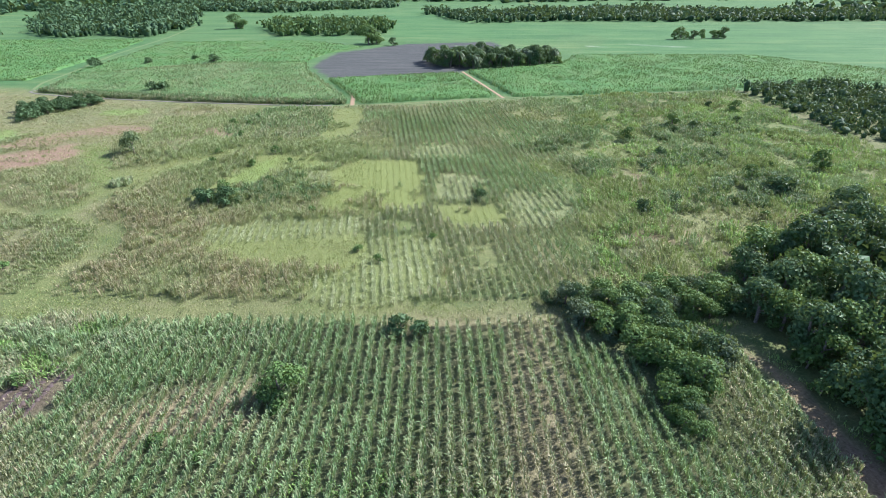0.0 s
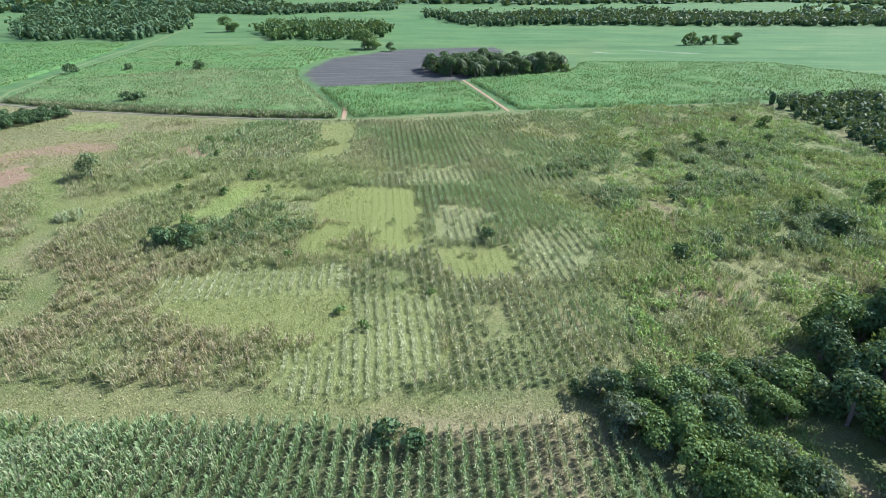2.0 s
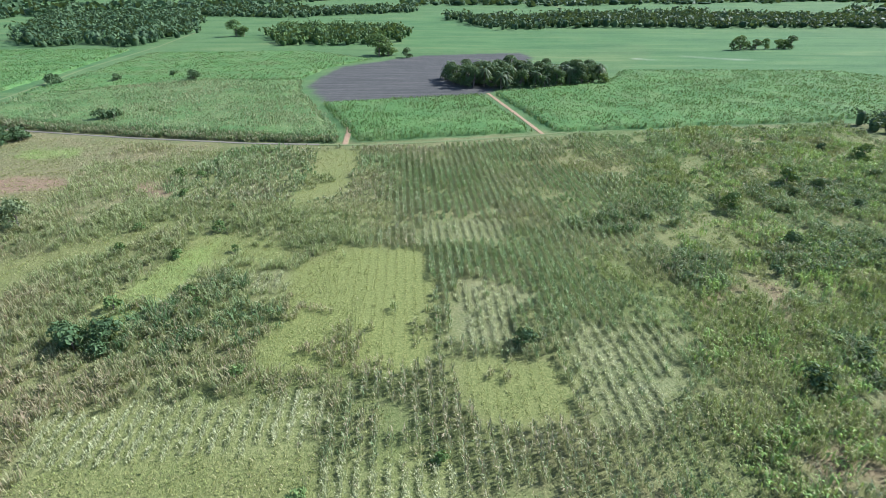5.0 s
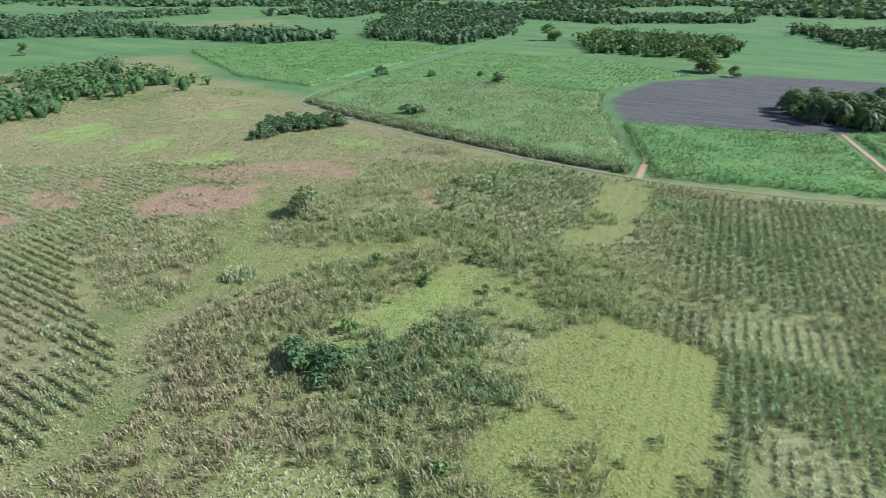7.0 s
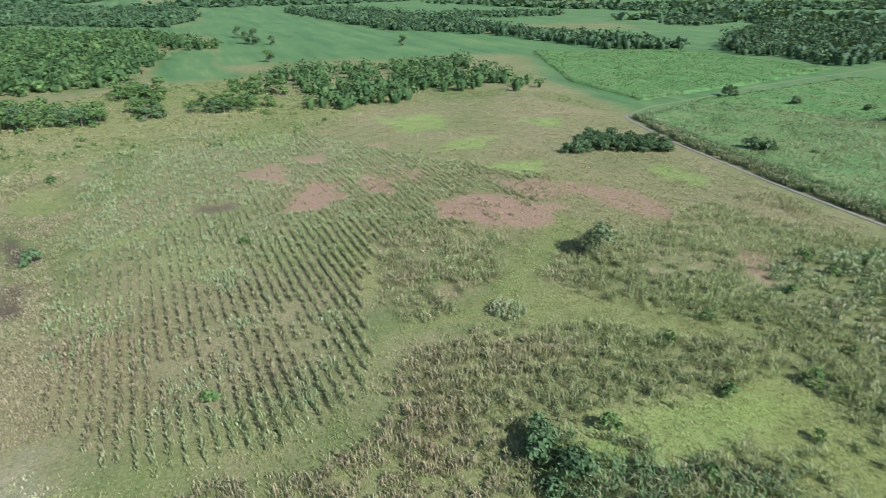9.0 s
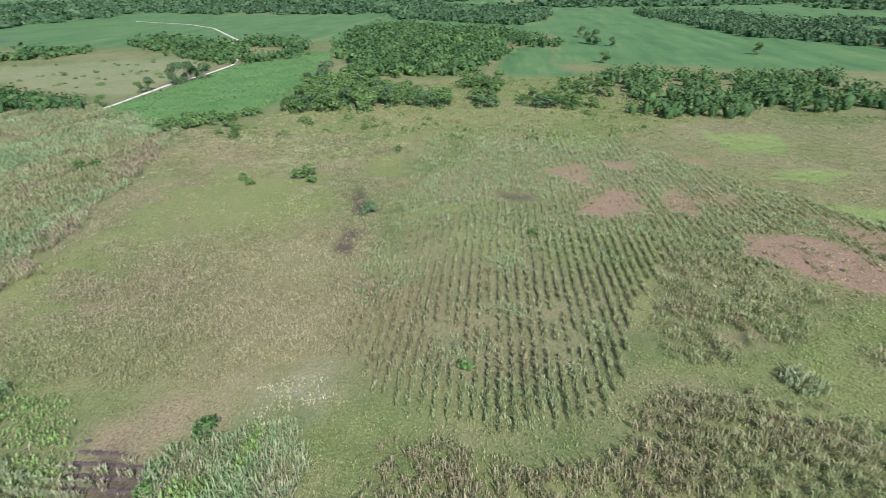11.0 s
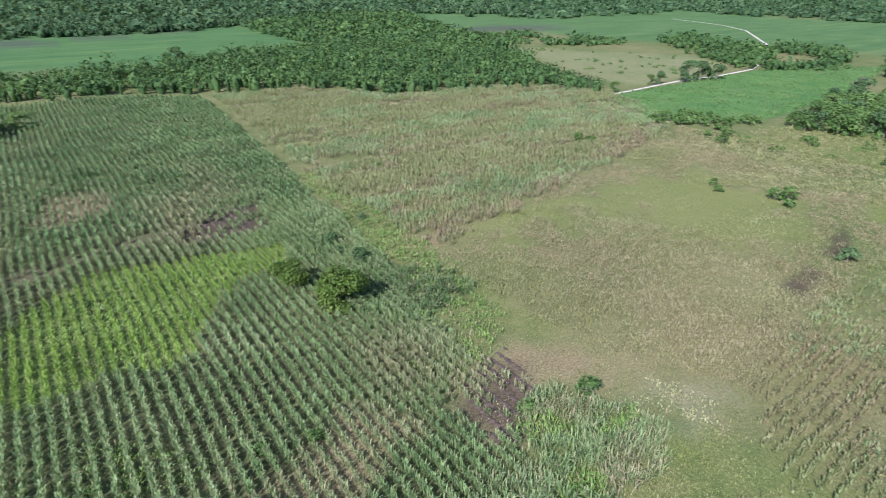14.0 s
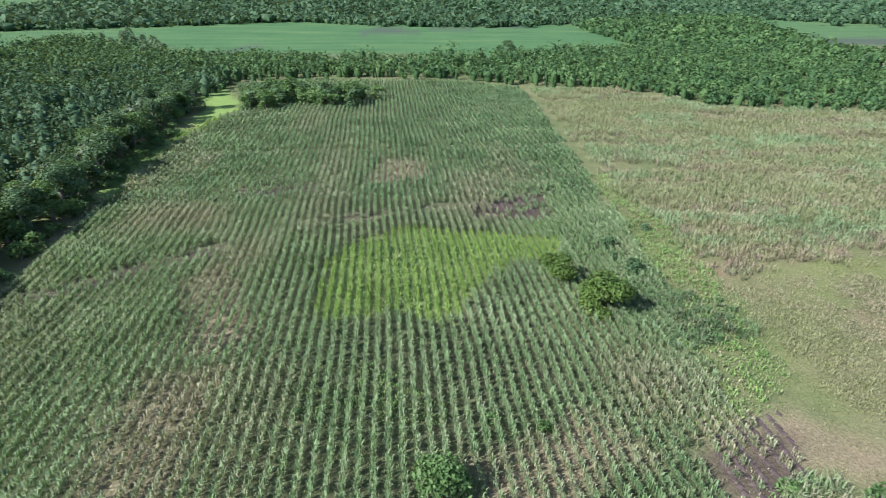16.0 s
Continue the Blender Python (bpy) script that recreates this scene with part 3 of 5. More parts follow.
Z = (vnoise(X, Y, 9.0, 3) - 0.5) * 0.10 * np.clip(1.5 - np.hypot(X + 40, Y - 60) / 300, 0, 1)
nx, ny = len(gx), len(gy)
i0 = (np.arange(ny - 1)[:, None] * nx + np.arange(nx - 1)[None]).ravel()
tris = np.concatenate([np.stack([i0, i0 + 1, i0 + nx + 1], 1), np.stack([i0, i0 + nx + 1, i0 + nx], 1)])
ground = new("ground", mesh_of("ground", np.stack([X, Y, Z], 1), tris, ground_attrs.items()))
ground.data.materials.append(GROUND)
tagged(ground, "flat farmland of weedy grass with straw, bare and ploughed patches", "ground", kind="structure")


# ---- lanes and the road: low, rutted strips ----
def lane_material(name, low, high, verge):
    mat, nodes, links, bsdf = start_material(name, 0.95)
    coord = nodes.new("ShaderNodeNewGeometry").outputs["Position"]
    n = noise_out(nodes, links, coord, 1.2, 6.0, 0.7)
    colour = ramp(nodes, links, n, [(0.3, low), (0.7, high)])
    links.new(blend(nodes, links, math_node(nodes, links, "MULTIPLY", attribute(nodes, "verge"), n), colour, verge), bsdf.inputs["Base Color"])
    return mat


LANE_MATS = {
    "farm_lane": lane_material("lane_gravel", (0.11, 0.105, 0.085), (0.20, 0.19, 0.155), (0.08, 0.11, 0.04)),
    "dirt_lane": lane_material("lane_dirt", (0.19, 0.130, 0.078), (0.34, 0.245, 0.150), (0.10, 0.15, 0.05)),
    "field_lane": lane_material("lane_grassy", (0.085, 0.125, 0.045), (0.15, 0.185, 0.075), (0.08, 0.14, 0.05)),
    "chalk_road": lane_material("road_chalk", (0.42, 0.40, 0.36), (0.60, 0.57, 0.52), (0.24, 0.23, 0.14)),
}


def build_lane(name, line, width):
    pts = []
    for (ax, ay), (bx, by) in zip(line, line[1:]):
        n = max(2, int(math.hypot(bx - ax, by - ay) / 2.0))
        pts += [(ax + (bx - ax) * k / n, ay + (by - ay) * k / n) for k in range(n)]
    pts = np.array(pts + [line[-1]], float)
    for _ in range(3):
        pts[1:-1] = pts[1:-1] * 0.5 + (pts[2:] + pts[:-2]) * 0.25
    way = np.gradient(pts, axis=0)
    way /= np.linalg.norm(way, axis=1)[:, None] + 1e-9
    side = np.stack([way[:, 1], -way[:, 0]], 1)
    across = np.array([-0.62, -0.5, -0.3, 0.0, 0.3, 0.5, 0.62])
    rise = np.array([0.01, 0.10, 0.06, 0.12, 0.06, 0.10, 0.01])
    wob = 1 + 0.18 * (vnoise(pts[:, 0], pts[:, 1], 4.0, 9) - 0.5)[:, None] * 2
    xy = pts[:, None] + side[:, None] * (across[None, :, None] * width * wob[:, :, None])
    z = np.broadcast_to(rise + 0.05, xy.shape[:2])
    m = len(across)
    a = (np.arange(len(pts) - 1)[:, None] * m + np.arange(m - 1)[None]).ravel()
    t = np.concatenate([np.stack([a, a + m + 1, a + 1], 1), np.stack([a, a + m, a + m + 1], 1)])[:, ::-1]
    verge = np.broadcast_to((np.abs(across) > 0.45).astype(float), xy.shape[:2])
    ob = new(name, mesh_of(name, np.concatenate([xy, z[..., None]], -1).reshape(-1, 3), t, [("verge", verge.ravel())]))
    ob.data.materials.append(LANE_MATS[name])
    words = {"farm_lane": "pale gravel farm lane between cane and pasture", "dirt_lane": "reddish dirt lane between cane fields",
             "field_lane": "grassy lane along the far cane fields", "chalk_road": "white chalky unpaved road past the woods"}
    tagged(ob, words[name], "road", kind="structure")


for name, line, width in LANES:
    build_lane(name, line, width)


# ---- crops ----
def tuft_mesh(name, px, py, height, blades, width, spread, dry, base=0.25, droop=1.0, angle=0.0, along=None):
    """Clumps of arching blades: one clump at each place, with its own height and share of dry leaves."""
    n = len(px)
    if not n:
        px, py, height, dry, n = np.zeros(1), np.full(1, -6000.0), np.ones(1), np.zeros(1), 1
    P = np.repeat(np.stack([px, py], 1), blades, 0)
    h = np.repeat(height, blades) * rng.uniform(0.6, 1.15, n * blades)
    az = rng.uniform(0, 2 * np.pi, n * blades)
    d = np.stack([np.cos(az), np.sin(az)], 1)
    s = np.stack([-d[:, 1], d[:, 0]], 1) * (width * rng.uniform(0.7, 1.3, n * blades))[:, None]
    ca, sa = math.cos(radians(angle)), math.sin(radians(angle))
    o = rng.normal(0, 1, P.shape) * (base, along or base)
    P = P + np.stack([o[:, 0] * ca + o[:, 1] * sa, -o[:, 0] * sa + o[:, 1] * ca], 1)
    lean = rng.uniform(0.15, 1.0, n * blades)[:, None] * spread * h[:, None]
    mid, tip = P + d * lean * 0.42, P + d * lean
    zm, zt = h * rng.uniform(0.62, 0.85, len(h)), h * (1.0 - 0.38 * droop * rng.uniform(0.2, 1.2, len(h)) * np.minimum(lean[:, 0] / (h + 1e-6) / max(spread, 1e-3), 1))
    V = np.stack([np.c_[P, np.zeros(len(h))], np.c_[mid + s * 0.6, zm], np.c_[mid - s * 0.6, zm], np.c_[tip, zt]], 1)
    k = np.arange(len(h))[:, None] * 4
    T = np.stack([k + [0, 1, 2], k + [2, 1, 3]], 1).reshape(-1, 3)
    mix = np.clip(np.repeat(dry, blades) + rng.normal(0, 0.28, len(h)), 0, 1)
    return mesh_of(name, V.reshape(-1, 3), T, [("dry", np.repeat(mix, 4))])


def row_places(outline, angle, spacing, step, jitter=0.18, rough=1.0, seed=0):
    """Places along crop rows inside an outline. angle: of the rows, degrees to the right of +y."""
    o = np.array(outline, float)
    c, s = math.cos(radians(angle)), math.sin(radians(angle))
    across, along = o @ (c, -s), o @ (s, c)
    a, b = np.arange(across.min(), across.max(), spacing), np.arange(along.min(), along.max(), step)
    A, B = (m.ravel() for m in np.meshgrid(a, b))
    A = A + rng.normal(0, jitter, len(A)) + (vnoise(A * 0.2, B, 25.0, seed + 5) - 0.5) * 0.8
    B = B + rng.uniform(-step / 2, step / 2, len(B))
    x, y = A * c + B * s, -A * s + B * c
    keep = ragged(outline, x, y, rough, seed)
    return x[keep], y[keep]


def scattered(outline, per_area, rough=2.0, seed=0):
    lo, hi = np.min(outline, 0), np.max(outline, 0)
    n = int((hi[0] - lo[0]) * (hi[1] - lo[1]) * per_area)
    x, y = rng.uniform(lo[0], hi[0], n), rng.uniform(lo[1], hi[1], n)
    keep = ragged(outline, x, y, rough, seed)
    return x[keep], y[keep]


def ground_share(kinds, x, y, floor=0.4):
    """How much of the given ground kinds lies at the places."""
    share = np.zeros(len(x))
    for n, (kind, amount, outline, rough) in enumerate(ZONES):
        if kind in kinds and amount > floor:
            share = np.where(ragged(outline, x, y, rough, n), np.maximum(share, amount), share)
    return share


def crop(name, x, y, height, blades, width, spread, dry, material, label, base=0.25, droop=1.0, angle=0.0, along=None):
    ob = new(name, tuft_mesh(name, x, y, height, blades, width, spread, dry, base, droop, angle, along))
    ob.data.materials.append(material)
    tagged(ob, label, "crop", kind="stuff")
    return ob


def thin(keep, *arrays):
    return [a[keep] for a in arrays]


SOUTH = [(-49, 66), (-20, 65.5), (18, 66), (19.5, 61), (23.5, 57.5), (25, 50), (25, 45), (27, 42.5), (28.5, 43.5), (30, 48), (35.5, 55), (38.5, 61), (41, 46), (44, 0), (46, -55), (48, -90), (38, -112), (38, -122),
         (50, -166), (18, -174), (-43, -172), (-70, -150), (-65, -78), (-62, -41), (-60, -15), (-57, 10), (-53, 30), (-52, 42), (-56, 47), (-50, 56), (-45, 58)]
NORTH = [(-59, 73), (-10, 71.5), (18, 71.5), (26, 74.5), (36, 76.5), (46, 79), (60, 88), (72, 98), (90, 103), (120, 113), (130, 138), (119, 150), (116, 185), (117, 232), (30, 214), (-2, 204), (-28, 199),
         (-62, 198), (-68, 180), (-64, 160), (-84, 150), (-86, 142), (-74, 130), (-68, 123), (-72, 112), (-71, 103), (-62, 99), (-59, 93), (-60, 80)]
WEST = [(-66, 99), (-64, 96), (-62.5, 86), (-63, 79), (-65, 73), (-72, 68), (-84, 64), (-100, 61.5), (-140, 62), (-180, 62), (-203, 82), (-184, 120), (-150, 140), (-121, 164), (-104, 152), (-102, 136), (-106, 112), (-90, 105), (-78, 101)]

# south field: rows of young cane
x, y = row_places(SOUTH, -1.0, 1.45, 0.55, 0.07, 0.6, 1)
near = y > -25
soil, lush, straw = ground_share(("soil", "dark", "black"), x, y), ground_share(("lush", "weedy"), x, y), ground_share(("straw",), x, y)
patchy = vnoise(x, y, 9.0, 21) * 0.6 + vnoise(x, y, 3.0, 22) * 0.4
alive = rng.uniform(0, 1, len(x)) > np.clip(soil * 1.0 - 0.12, 0, 1) + np.clip(0.25 - patchy, 0, 1) * 2.0 + straw * 0.15
dry = np.clip(0.23 + 0.13 * np.clip((x + 5) / 20, -1, 1) + straw * 0.60 + (vnoise(x, y * 0.6, 11.0, 23) - 0.55) * 1.2 + (vnoise(x, y, 30.0, 24) - 0.5) * 0.5, 0.02, 0.85)
height = 1.5 * (0.75 + 0.5 * vnoise(x, y, 6.0, 25)) * (1 - 0.25 * straw) * (1 - 0.35 * lush)
lush = ground_share(("weedy",), x, y)
green = alive & (lush < 0.5)
crop("cane_rows", *thin(green & near, x, y, height), 24, 0.078, 0.44, dry[green & near], YOUNG, "rows of green sugar cane with dry straw leaves", 0.12, 1.2, -1.0, 0.26)
k = green & ~near & (rng.uniform(0, 1, len(x)) < 0.72) & (np.abs(y + 64 - 0.02 * x) > 0.8)
crop("cane_rows", *thin(k, x, y, height * 1.1), 12, 0.145, 0.62, dry[k] * np.clip(0.7 + (y[k] + 60) / 130, 0.12, 0.9), DEEP, "rows of green sugar cane farther down the field", 0.13, 1.2, -1.0, 0.28)
k = alive & (lush > 0.5)
crop("weed_rows", *thin(k, x, y, height * 0.85), 22, 0.085, 0.48, dry[k] * 0.15, WEED, "bright green weedy rows of low cane", 0.14, 1.0, -1.0, 0.3)

x, y = scattered([(-47, 62), (8, 63), (4, 30), (14, -10), (-45, -20), (-56, 8), (-50, 36)], 0.9, 3.0, 29)
k = (vnoise(x, y, 12.0, 30) * 0.6 + vnoise(x, y, 4.0, 37) * 0.4 > 0.66) & (ground_share(("dark",), x, y) < 0.5)
x, y = thin(k, x, y)
crop("weeds", x, y, rng.uniform(0.3, 0.9, len(x)), 10, 0.12, 0.9, np.clip(rng.normal(0.1, 0.15, len(x)), 0, 1), LUSH, "green weeds growing between the cane rows", 0.35)

# corner beside the track: dense cane without clear rows
SQUARE = [(-54, 50.5), (-60, 58), (-62, 65), (-50, 66.5), (-44, 66), (-42, 61), (-46, 57)]
x, y = scattered(SQUARE, 1.6, 1.0, 2)
k = vnoise(x, y, 4.0, 26) < 0.62
crop("cane_thicket", *thin(k, x, y), (rng.uniform(0.9, 2.0, len(x)) * (0.6 + 0.7 * vnoise(x, y, 3.0, 28)))[k], 22, 0.075, 0.8, np.clip(0.25 + (vnoise(x, y, 5.0, 27) - 0.5) * 0.9, 0, 1)[k], YOUNG, "dense unordered sugar cane beside the track", 0.4)
crop("weeds", *thin(~k, x, y), rng.uniform(0.4, 1.1, (~k).sum()), 14, 0.12, 0.9, np.full((~k).sum(), 0.08), LUSH, "fresh green weeds among the cane", 0.4)
WESTEND = [(-46, 66), (-20, 65.5), (-22, 58), (-44, 57)]
x, y = scattered(WESTEND, 0.9, 1.5, 3)
crop("cane_thicket", x, y, rng.uniform(1.0, 1.9, len(x)), 12, 0.09, 0.7, np.full(len(x), 0.3), CANE, "overgrown cane and weeds by the grass track", 0.4)

# north field: rows gone wild, with mown patches; in the east the cane stands in tall clumps with grass between
x, y = row_places(NORTH, -6.0, 1.5, 0.72, 0.08, 1.0, 4)
lush, soil, straw = ground_share(("lush", "weedy"), x, y), ground_share(("soil", "dark"), x, y), ground_share(("straw",), x, y)
east = np.clip((x - 20 + (vnoise(x, y, 12.0, 48) - 0.5) * 14) / 16, 0, 1)
wild = 0.10 + np.clip(np.maximum((-12 - x) / 15, (x - 30) / 30), 0, 1.6)
x, y = x + rng.normal(0, 0.5, len(x)) * wild, y + rng.normal(0, 0.4, len(x)) * wild
patchy = vnoise(x, y, 7.0, 31) * 0.6 + vnoise(x, y, 2.6, 32) * 0.4
clumps = vnoise(x, y * 0.6, 5.5, 34) * 0.55 + vnoise(x, y * 0.8, 2.2, 47) * 0.45
alive = rng.uniform(0, 1, len(x)) > soil * 0.95 + np.clip(0.44 - np.where(east > 0.5, clumps + 0.07, patchy), 0, 1) * (2.6 + 3.0 * east) + straw * 0.4
dry = np.clip(0.31 - 0.17 * east + (vnoise(x, y, 11.0, 33) - 0.5) * 0.9 + np.clip((110 - y) / 60, 0, 0.2), 0.03, 0.85)
height = (1 - east) * 1.25 * (0.35 + 0.8 * vnoise(x, y, 4.5, 34) + 0.55 * vnoise(x, y, 10.0, 47)) + east * np.clip(0.5 + 3.4 * (clumps - 0.32), 0.4, 2.6)
mown = lush > 0.5
paled = ground_share(("pale",), x, y)
alive &= rng.uniform(0, 1, len(x)) > (paled > 0.5) * 0.93
old = x + (vnoise(x, y, 10.0, 40) - 0.5) * 16 < -13
golden = (east > 0.3) & (vnoise(x, y, 17.0, 42) * 0.6 + vnoise(x, y, 5.0, 43) * 0.4 + np.clip((y - 130) / 250, -0.15, 0.1) < 0.53)
k = alive & ~mown & (y < 160) & ~old & ~golden
crop("overgrown_cane", *thin(k, x, y, height), 22, 0.080, 0.48, dry[k], YOUNG, "overgrown sugar cane, half dry, in loose rows", 0.17, 1.0, -6.0, 0.34)
k = alive & ~mown & (y < 160) & ~old & golden
crop("overgrown_cane", *thin(k, x, y, height), 22, 0.080, 0.50, dry[k], GOLD, "yellowing clumps of tall sugar cane", 0.22, 1.0, -6.0, 0.36)
k = alive & ~mown & (y < 160) & old
crop("overgrown_cane", *thin(k, x, y, height), 21, 0.085, 0.70, dry[k], OLD_CANE, "clumps of weathered grey-green cane gone wild", 0.26, 1.0, -6.0, 0.34)
k = alive & ~mown & (y >= 160) & ~golden
crop("overgrown_cane", *thin(k, x, y, height), 14, 0.13, 0.46, dry[k], YOUNG, "overgrown sugar cane near the farm lane", 0.16, 1.0, -6.0, 0.3)
k = alive & ~mown & (y >= 160) & golden
crop("overgrown_cane", *thin(k, x, y, height), 14, 0.13, 0.46, dry[k], GOLD, "yellowing sugar cane near the farm lane", 0.16, 1.0, -6.0, 0.3)
k = mown & (paled < 0.5) & (rng.uniform(0, 1, len(x)) < 0.9)
crop("stubble_rows", *thin(k, x, y), rng.uniform(0.12, 0.32, k.sum()), 15, 0.045, 1.1, np.full(k.sum(), 0.08), YELLOW, "low yellow-green regrowth in mown rows", 0.17, 1.0, -6.0, 0.35)
k = mown & (paled < 0.5) & (vnoise(x, y, 5.0, 35) * 0.6 + vnoise(x, y, 2.0, 36) * 0.4 > 0.70)
crop("overgrown_cane", *thin(k, x, y, height * 0.85), 18, 0.085, 0.7, dry[k], OLD_CANE, "leftover clumps of cane in the mown patches", 0.25)

# mats of creeping weeds that smother the cane
for n, (outline, share) in enumerate([
    ([(62, 125), (77, 131), (84, 122), (80, 112), (71, 107), (62, 111)], 0.9),
    ([(33, 129), (35, 139), (42, 139), (39, 128)], 0.9),
    ([(46, 112), (58, 122), (66, 118), (58, 106), (48, 104)], 0.6),
    ([(48, 140), (66, 150), (84, 148), (70, 136), (52, 132)], 0.5),
    ([(60, 172), (84, 178), (96, 168), (74, 158), (60, 160)], 0.5),
    ([(18, 150), (30, 160), (44, 162), (40, 152), (26, 146)], 0.45),
    ([(-52, 108), (-50, 117), (-43, 124), (-36, 130), (-31, 126), (-38, 116), (-44, 108)], 0.32),
    ([(-40, 108), (-34, 118), (-26, 122), (-24, 116), (-30, 108)], 0.2),
]):
    mx, my = scattered(outline, 1.5 * share, 2.0, 300 + n)
    k = vnoise(mx, my, 3.5, 310 + n) > 0.36
    mx, my = thin(k, mx, my)
    crop("rank_weeds", mx, my, rng.uniform(0.7, 2.1, len(mx)), 26, 0.11, 0.9, np.clip(rng.normal(0.02, 0.08, len(mx)), 0, 1), RANK, "mat of dark green creeping weeds over the cane", 0.45)


def pale_rows(outline, seed):
    px, py = row_places(outline, -6.0, 1.5, 0.4, 0.08, 1.6, seed)
    k = rng.uniform(0, 1, len(px)) < 0.55 + 0.6 * vnoise(px, py, 4.0, seed)
    px, py = thin(k, px, py)
    crop("pale_cane_rows", px, py, rng.uniform(0.35, 0.8, len(px)), 24, 0.060, 0.75, np.clip(rng.normal(0.08, 0.12, len(px)), 0, 1), WHITE, "rows of pale bleached cane leaves", 0.17, 1.2, -6.0, 0.32)


for n, outline in enumerate(PALE_ROWS):
    pale_rows(outline, 41 + n)

# west field: rows running east and west
x, y = row_places(WEST, 89.0, 1.5, 0.7, 0.08, 2.0, 6)
lush, soil = ground_share(("lush", "weedy"), x, y), ground_share(("soil", "dark"), x, y)
patchy = vnoise(x, y, 8.0, 51) * 0.6 + vnoise(x, y, 3.0, 52) * 0.4
fade = np.clip((-x - 72) / 75, 0, 1)
gap = ground_share(("straw",), x, y)
alive = rng.uniform(0, 1, len(x)) > soil * 0.9 + (gap > 0.42) * 0.6 + np.clip(0.45 - patchy, 0, 1) * 3.6 + (lush > 0.6) * 0.75 + 0.02 + 0.18 * fade - 0.3 * ((y < 82) & (x > -112))
dry = np.clip(0.42 + (vnoise(x, y, 11.0, 53) - 0.5) * 1.1, 0.02, 0.95)
height = (1.15 - 0.55 * fade) * (0.6 + 0.7 * patchy)
far = rng.uniform(0, 1, len(x)) < fade * 1.2 - 0.2
k = alive & ~far
crop("sparse_cane_rows", *thin(k, x, y, height), 22, 0.078, 0.50, dry[k], OLD_CANE, "sparse rows of half-dry sugar cane", 0.13, 1.0, 89.0, 0.28)
k = alive & far
crop("sparse_cane_rows", *thin(k, x, y, height), 16, 0.078, 0.55, dry[k], GOLD, "low yellowing rows of sparse sugar cane", 0.13, 1.0, 89.0, 0.28)

x, y = scattered(WEST, 0.5, 2.0, 44)
k = (vnoise(x, y, 11.0, 45) * 0.6 + vnoise(x, y, 3.5, 46) * 0.4 + 0.16 * np.clip((-x - 95) / 60, 0, 1) > 0.54) & (ground_share(("soil", "dark"), x, y) < 0.4)
x, y = thin(k, x, y)
crop("weeds", x, y, rng.uniform(0.4, 1.1, len(x)), 14, 0.09, 0.9, np.clip(rng.normal(0.2, 0.25, len(x)), 0, 1), CANE, "grey-green weeds swallowing the western rows", 0.5)

# tall half-dry cane west of the south field, in rows running east and west, with straw-coloured breaks
TALL = [(-75, -152), (-111, -146), (-132, -113), (-181, -101), (-205, -88), (-211, -64), (-187, -19), (-160, -9), (-139, -4), (-111, 3), (-86, 9), (-70, 13), (-65, 10), (-66, -1), (-65, -13), (-65, -30), (-66, -45), (-69, -82)]
x, y = row_places(TALL, 86.0, 1.35, 0.95, 0.16, 2.0, 7)
breaks = vnoise(x * 0.16 + 3, y + 0.12 * x, 4.6, 61) * 0.65 + vnoise(x, y, 3.0, 62) * 0.35
alive = rng.uniform(0, 1, len(x)) > np.clip(0.36 - breaks, 0, 1) * 6.0 + 0.06
edge = np.clip(1 - near_line([(-65, 12), (-86, 8), (-111, 2), (-139, -5), (-165, -11)], x, y) / 9, 0, 1)
dry = np.clip(0.20 + np.clip(0.50 - breaks, -0.3, 0.3) * 1.8 + (vnoise(x, y, 24.0, 64) - 0.5) * 0.6 + 0.5 * edge + rng.normal(0, 0.1, len(x)), 0, 0.95)
height = 1.0 + 0.9 * vnoise(x * 0.4, y, 5.0, 65) + 0.5 * vnoise(x, y, 2.0, 66)
russet = rng.uniform(0, 1, len(x)) < np.clip((0.40 - breaks) * 5, 0, 0.7) + 0.3 * edge
pale = vnoise(x * 0.5, y, 13.0, 67) * 0.6 + vnoise(x, y, 3.0, 68) * 0.4 > 0.46
k = alive & ~russet & pale
crop("thin_cane", *thin(k, x, y, height), 15, 0.090, 0.60, dry[k], TALL_CANE, "tall yellowing sugar cane standing in close rows", 0.30)
k = alive & ~russet & ~pale
crop("thin_cane", *thin(k, x, y, height), 14, 0.095, 0.60, dry[k] * 0.8, CANE, "tall half-dry sugar cane standing in close rows", 0.30)
k = alive & russet
crop("dry_clumps", *thin(k, x, y, height), 13, 0.105, 0.62, dry[k], RUSSET, "lines of russet dry cane along the breaks", 0.32)

# dry grass north of it
DRYLAND = [(-66, 46), (-64, 24), (-67, 14), (-86, 10), (-111, 4), (-139, -3), (-160, -8), (-187, -18), (-150, 40), (-178, 60), (-100, 60), (-74, 66)]
x, y = scattered(DRYLAND, 2.3, 3.0, 17)
lush, soil = ground_share(("lush", "weedy"), x, y), ground_share(("soil", "dark"), x, y)
patchy = vnoise(x, y, 10.0, 61) * 0.6 + vnoise(x, y, 3.5, 62) * 0.4
alive = rng.uniform(0, 1, len(x)) > soil * 0.95 + (lush > 0.5) * 0.78 + np.clip(0.47 - patchy, 0, 1) * 2.4
tone = 0.62 + (vnoise(x, y, 14.0, 64) - 0.5) * 1.7 - (lush > 0.5) * 0.35
crop("dry_grass", *thin(alive, x, y), (rng.uniform(0.3, 0.85, len(x)) * (0.6 + 0.7 * patchy))[alive], 11, 0.060, 0.80, np.clip(tone[alive], 0, 1), PALE, "dry straw-coloured grass", 0.50)

